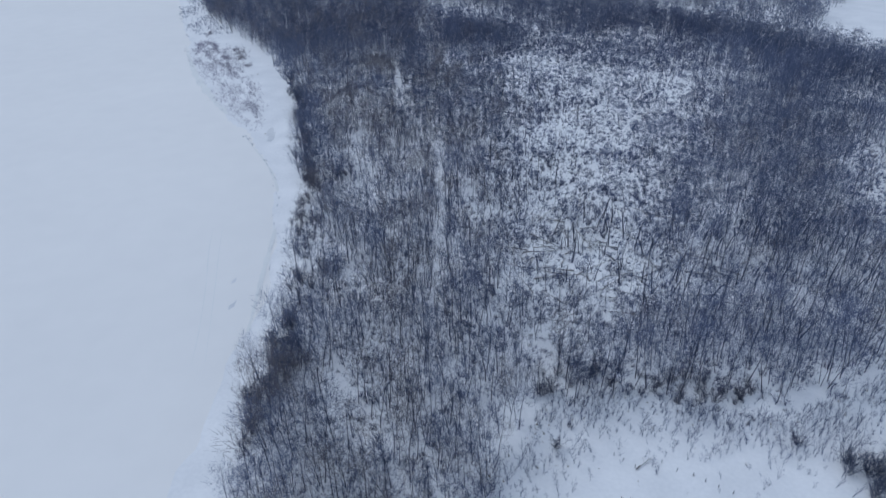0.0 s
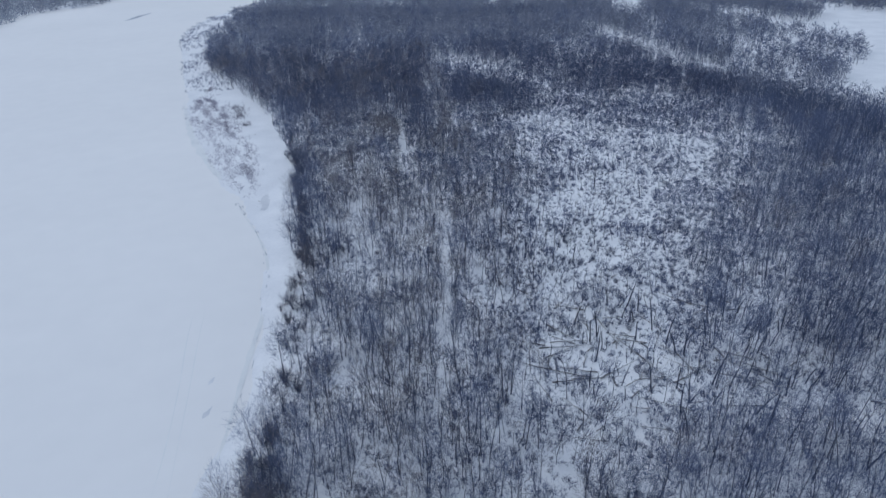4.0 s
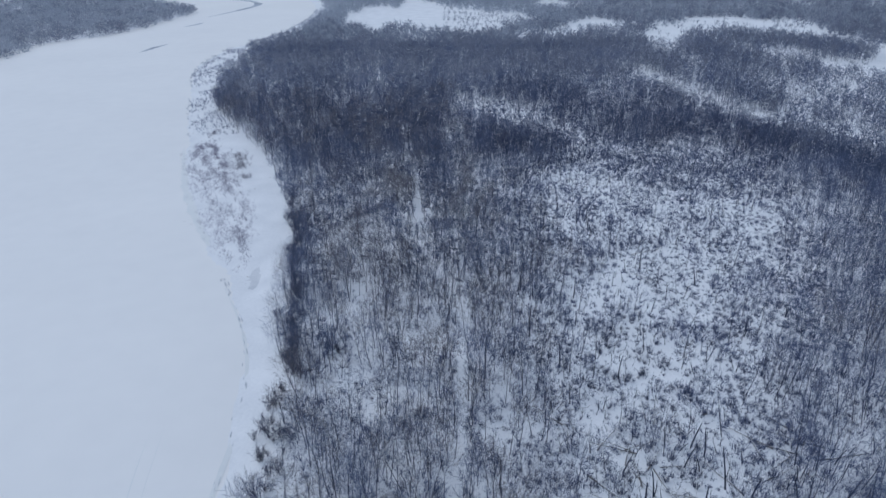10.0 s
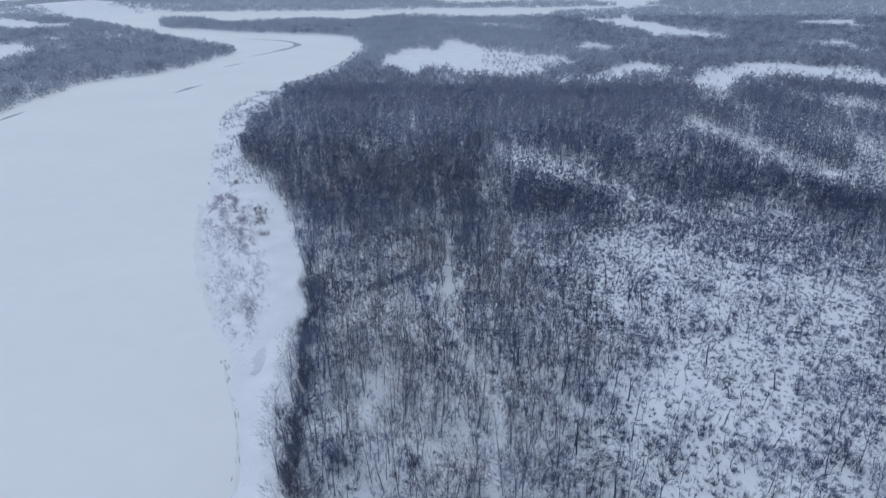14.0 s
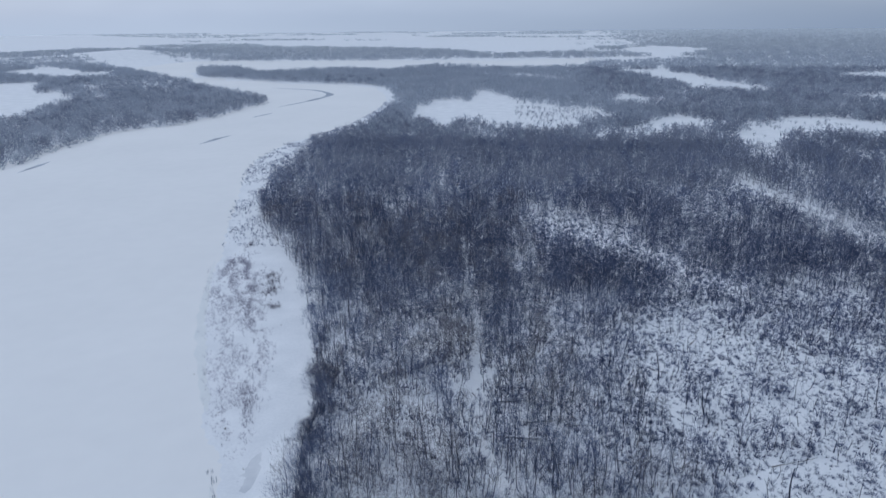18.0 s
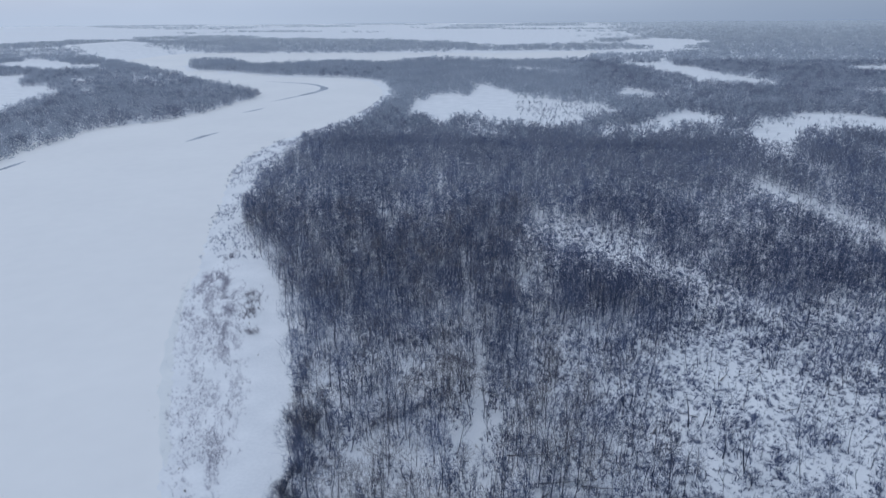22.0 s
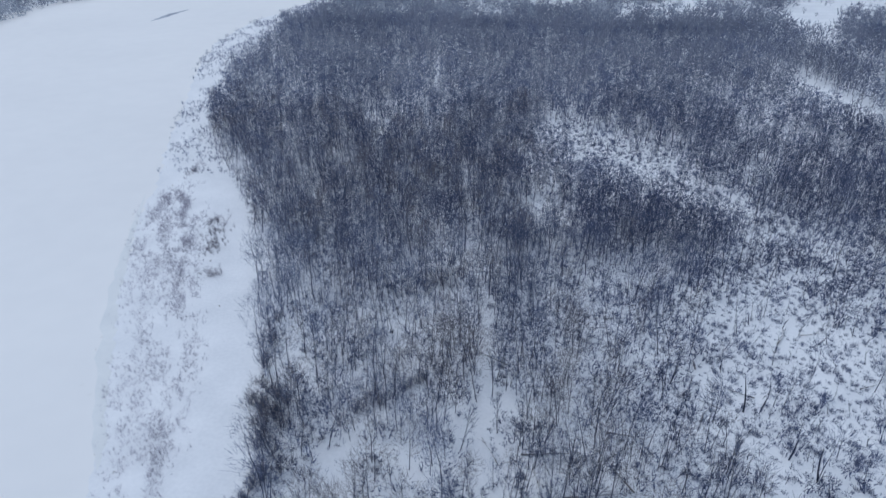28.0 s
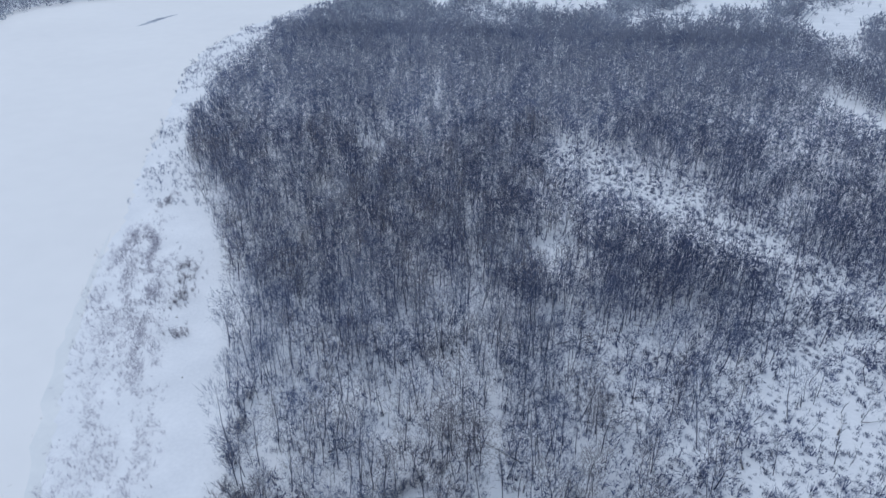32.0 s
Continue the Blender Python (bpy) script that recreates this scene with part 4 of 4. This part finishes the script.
for i, (x, y) in enumerate(WILLOW_AT):
    m = at(x, y, float(rng.uniform(0.6, 1.35)) * (1.4 if x > 66 else 1.0), 9000 + i, 0.08)
    ob = pale[i % 2] if x > 66 else gully[i % 3] if i in GULLY else models[i % 4]
    if ob.name in first:
        copy_thing(ob, m)
    else:
        first[ob.name], ob.matrix_basis = True, m

# osier bushes standing close together on the gravel bar
models = [make_bush("osier_bush", 900 + i, 1.3 + 0.2 * i, 0.9, 9, 3, 0.026, OSIER, "reddish leafless osier bush on the snowy gravel bar", "osier bushes on the bar") for i in range(4)]
rng, k = np.random.default_rng(90), 0
for x, y, rx, ry, count in [(-131, 402, 1.8, 6.0, 36), (-106, 363, 3.0, 6.0, 40), (-103, 356, 3.0, 6.0, 40), (-100, 349, 2.6, 5.0, 46), (-94, 335, 2.2, 2.6, 26)]:
    for _ in range(count):
        m = at(x + rng.normal() * rx * 0.55, y + rng.normal() * ry * 0.55, float(rng.uniform(0.7, 1.2)), 9500 + k, 0.08)
        if k < len(models):
            models[k].matrix_basis = m
        else:
            copy_thing(models[k % len(models)], m)
        k += 1


# fallen trunks, broken snags and stumps
def log_between(a, b, seed, thick=0.2):
    rng = np.random.default_rng(seed)
    length = math.hypot(b[0] - a[0], b[1] - a[1])
    xs = np.linspace(0, length, 5)
    line = np.stack([xs, rng.normal(size=5) * 0.08, 0.28 + 0.25 * rng.uniform() * xs / length + rng.normal(size=5) * 0.03], 1)
    rad = [thick * (1 - 0.6 * k / 4) for k in range(5)]
    ob = tagged(new("fallen_log"), "grey fallen tree trunk half under snow", "log", "fallen trunks in the clearing")
    part("trunk", tri_mesh("trunk", *tube(line, rad, 6), DEADWOOD), ob)
    cap = line.copy()
    cap[:, 2] += np.array(rad) * 0.55
    part("snow_cap", tri_mesh("snow_cap", *tube(cap[1:], [q * 0.75 for q in rad[1:]], 5), SNOW), ob, "thin ridge of snow on the trunk")
    for k in range(int(rng.integers(2, 5))):
        p = line[rng.integers(2, 5)]
        d = np.array([0.7, rng.normal(), abs(rng.normal()) * 0.6])
        part("branch", tri_mesh("branch", *spike(p, d, rng.uniform(0.8, 2.2), 0.09, rng, True), DEADWOOD), ob)
    ob.matrix_basis = Matrix.Translation((a[0], a[1], float(ground_z(a[0], a[1])))) @ Matrix.Rotation(math.atan2(b[1] - a[1], b[0] - a[0]), 4, "Z")
    return ob


LOGS = [((41, 142), (54, 144)), ((62, 144), (70, 139)), ((24, 164), (31, 156)), ((33, 165), (38, 154)), ((38, 136), (47, 144)), ((87, 134), (93, 131)),
        ((11, 353), (16, 353)), ((8, 327), (13, 328)), ((-49, 304), (-46, 308)), ((-47, 305), (-43, 308)), ((6, 289), (13, 288)), ((-5, 265), (1, 265)),
        ((9, 291), (12, 299)), ((37, 166), (40, 155)), ((27, 171), (33, 179)), ((22, 183), (27, 184)), ((33, 82.5), (36.5, 85))]
rng = np.random.default_rng(33)
for k in range(120):
    a = (rng.uniform(20, 80), rng.uniform(122, 182)) if k < 90 else (rng.uniform(-20, 60), rng.uniform(240, 345))
    w, q = rng.uniform(0, math.pi), rng.uniform(5.0, 13.0)
    LOGS.append((a, (a[0] + q * math.cos(w), a[1] + q * math.sin(w))))
for i, (a, b) in enumerate(LOGS):
    log_between(a, b, 3000 + i, 0.09 + 0.04 * (i % 3))


def make_snag(seed, h):
    rng = np.random.default_rng(seed)
    zs = np.linspace(0, 1, 4)
    line = np.stack([rng.normal() * 0.5 * zs ** 2, rng.normal() * 0.5 * zs ** 2, zs * h - 0.3], 1)
    ob = tagged(new("snag"), "dark broken dead trunk standing in snow", "dead tree", "standing dead trunks")
    part("trunk", tri_mesh("trunk", *tube(line, [0.17, 0.15, 0.12, 0.06], 6), BARK), ob)
    for k in range(3):
        part("stub", tri_mesh("stub", *spike(line[rng.integers(1, 4)], np.array([rng.normal(), rng.normal(), 0.8]), rng.uniform(0.5, 1.4), 0.08, rng, True), BARK), ob)
    return ob


models = [make_snag(660 + i, 4.5 + 1.2 * i) for i in range(4)]
for i in range(150):
    x, y = (rng.uniform(30, 105), rng.uniform(112, 172)) if i < 110 else (rng.uniform(15, 120), rng.uniform(165, 350))
    m = at(x, y, float(rng.uniform(0.75, 1.2)), 5000 + i, 0.13)
    if i < len(models):
        models[i].matrix_basis = m
    else:
        copy_thing(models[i % len(models)], m)

stump = tagged(new("stump"), "dark tree stump capped with snow", "stump", "stumps in the clearing")
part("wood", tri_mesh("wood", *tube([(0, 0, -0.2), (0, 0, 0.15), (0.02, 0, 0.55)], [0.34, 0.25, 0.21], 8), BARK), stump)
part("snow_cap", tri_mesh("snow_cap", *tube([(0.02, 0, 0.53), (0.02, 0, 0.63), (0.02, 0, 0.70)], [0.20, 0.19, 0.05], 8), SNOW), stump, "rounded cap of snow")
for i in range(40):
    x, y = rng.uniform(30, 75), rng.uniform(125, 165)
    m = at(x, y, float(rng.uniform(0.5, 1.1)), 5500 + i)
    if i == 0:
        stump.matrix_basis = m
    else:
        copy_thing(stump, m)

# a row of old stakes in the sunken meadow
stake = tagged(new("stake", tri_mesh("stake", *tube([(0, 0, -0.3), (0.01, 0, 0.4), (0.03, 0.01, 0.85)], [0.06, 0.055, 0.05], 6), BARK)),
               "short dark wooden stake in the snowy meadow", "stake", "stakes in the meadow")
for i, (x, y) in enumerate([(30, 86), (31.2, 84.6), (33, 83), (38, 84), (40, 82), (42.6, 81), (44.2, 79.6), (46, 78.3), (48, 77)]):
    m = at(x, y, 1.0, 5700 + i, 0.06)
    if i == 0:
        stake.matrix_basis = m
    else:
        copy_thing(stake, m)


# bare ice and pressure cracks showing on the river
def ice_sheet(name, outline, label, z=-0.985, mat=GREY_ICE):
    bm = bmesh.new()
    top = [bm.verts.new((x, y, z)) for x, y in outline]
    low = [bm.verts.new((x, y, z - 0.05)) for x, y in outline]
    bm.faces.new(top)
    for i in range(len(top)):
        j = (i + 1) % len(top)
        bm.faces.new((top[i], low[i], low[j], top[j]))
    bmesh.ops.recalc_face_normals(bm, faces=bm.faces)
    bmesh.ops.triangulate(bm, faces=bm.faces)
    me = bpy.data.meshes.new(name)
    bm.to_mesh(me)
    me.materials.append(mat)
    return tagged(new(name, me), label, "ice", "bare ice on the river")


def band(line, widths, seed):
    """An uneven lens-shaped strip along a line."""
    rng = np.random.default_rng(seed)
    p = [Vector(q) for q in smooth(line, 5)]
    lo, hi = [], []
    for i, q in enumerate(p):
        d = (p[min(i + 1, len(p) - 1)] - p[max(i - 1, 0)]).normalized()
        side = Vector((-d.y, d.x)) * widths * math.sin(math.pi * (0.02 + 0.96 * i / (len(p) - 1))) * rng.uniform(0.5, 1.2)
        lo.append(q - side)
        hi.append(q + side)
    return [(v.x, v.y) for v in lo + hi[::-1]]


for i, (line, w) in enumerate([([(-277, 700), (-281, 682), (-282, 668), (-284, 655)], 3.0), ([(-360, 574), (-358, 556), (-356, 536)], 2.2),
                               ([(-310, 902), (-294, 970), (-288, 1025), (-300, 1062), (-335, 1100), (-408, 1128)], 5.0),
                               ([(-50.5, 137), (-51.5, 133)], 0.7), ([(-53, 147), (-53.6, 144)], 0.5), ([(-306, 815), (-300, 835), (-297, 850)], 2.0)]):
    ice_sheet("ice_streak", band(line, w, 40 + i), "wind-bared streak of grey river ice", mat=DARK_ICE if w > 1 else GREY_ICE)
# long bands a little darker than the snow on the river
SHELVES = [([(-72, 240), (-62, 222), (-55, 206), (-50, 188), (-48, 172), (-47, 155), (-46, 140), (-45, 126), (-45, 112)], 0.85),
           ([(-139, 382), (-126, 348), (-117, 327), (-107, 307), (-98, 289), (-88, 272), (-78, 256)], 2.4)]
for i, (line, w) in enumerate(SHELVES):
    ice_sheet("ice_shelf", band(line, w, 70 + i), "long uneven darker band along the shore ice", -0.955, mat=PALE_ICE)
for i, line in enumerate(([(-67, 177), (-64, 161), (-60, 144), (-56, 124), (-54, 110)], [(-64, 176), (-61, 160), (-57.4, 143), (-53.6, 124), (-51, 111)])):
    ice_sheet("ice_track", band(line, 0.14, 75 + i), "faint narrow sledge track across the snowy ice", -0.985, mat=PALE_ICE)
ice_sheet("ice_pool", smooth(POOL + POOL[:1], 3)[:-1], "smooth grey pool of bare ice beside the bank", -0.86)


# dark and grey ice chips draw the broken dark line at the bank's foot
rng = np.random.default_rng(55)
crack = tagged(new("tide_crack"), "broken line of dark ice chips along the bank", "ice", "bare ice on the river")
EDGE = [(-47, 110), (-45, 133), (-46, 149), (-48, 166), (-51, 190), (-55, 206), (-63, 225), (-74, 245)]
for k in range(46):
    s = (len(EDGE) - 1.001) * (1 - 0.8 * rng.uniform() ** 2.2)
    a, b = Vector(EDGE[int(s)]), Vector(EDGE[int(s) + 1])
    p, d = a.lerp(b, s % 1), (b - a).normalized()
    p = p + Vector((-d.y, d.x)) * rng.normal() * 0.35
    long, flat = rng.uniform(0.5, 1.8), rng.uniform(0.04, 0.10)
    v = [(p.x + d.x * long * u - d.y * flat * q, p.y + d.y * long * u + d.x * flat * q) for u, q in ((-1, 0), (-0.3, -1), (0.6, -0.7), (1, 0.1), (0.2, 1), (-0.6, 0.6))]
    top = max(float(ground_z(p.x, p.y)), -1.0) + 0.05
    co = [(x, y, top) for x, y in v] + [(x, y, top - 0.22) for x, y in v]
    f = [(0, n, n + 1) for n in range(1, 5)] + [q for n in range(6) for q in ((n, n + 6, (n + 1) % 6 + 6), (n, (n + 1) % 6 + 6, (n + 1) % 6))]
    part("ice_chip", tri_mesh("ice_chip", co, f, DARK_ICE if k % 3 else GREY_ICE), crack)
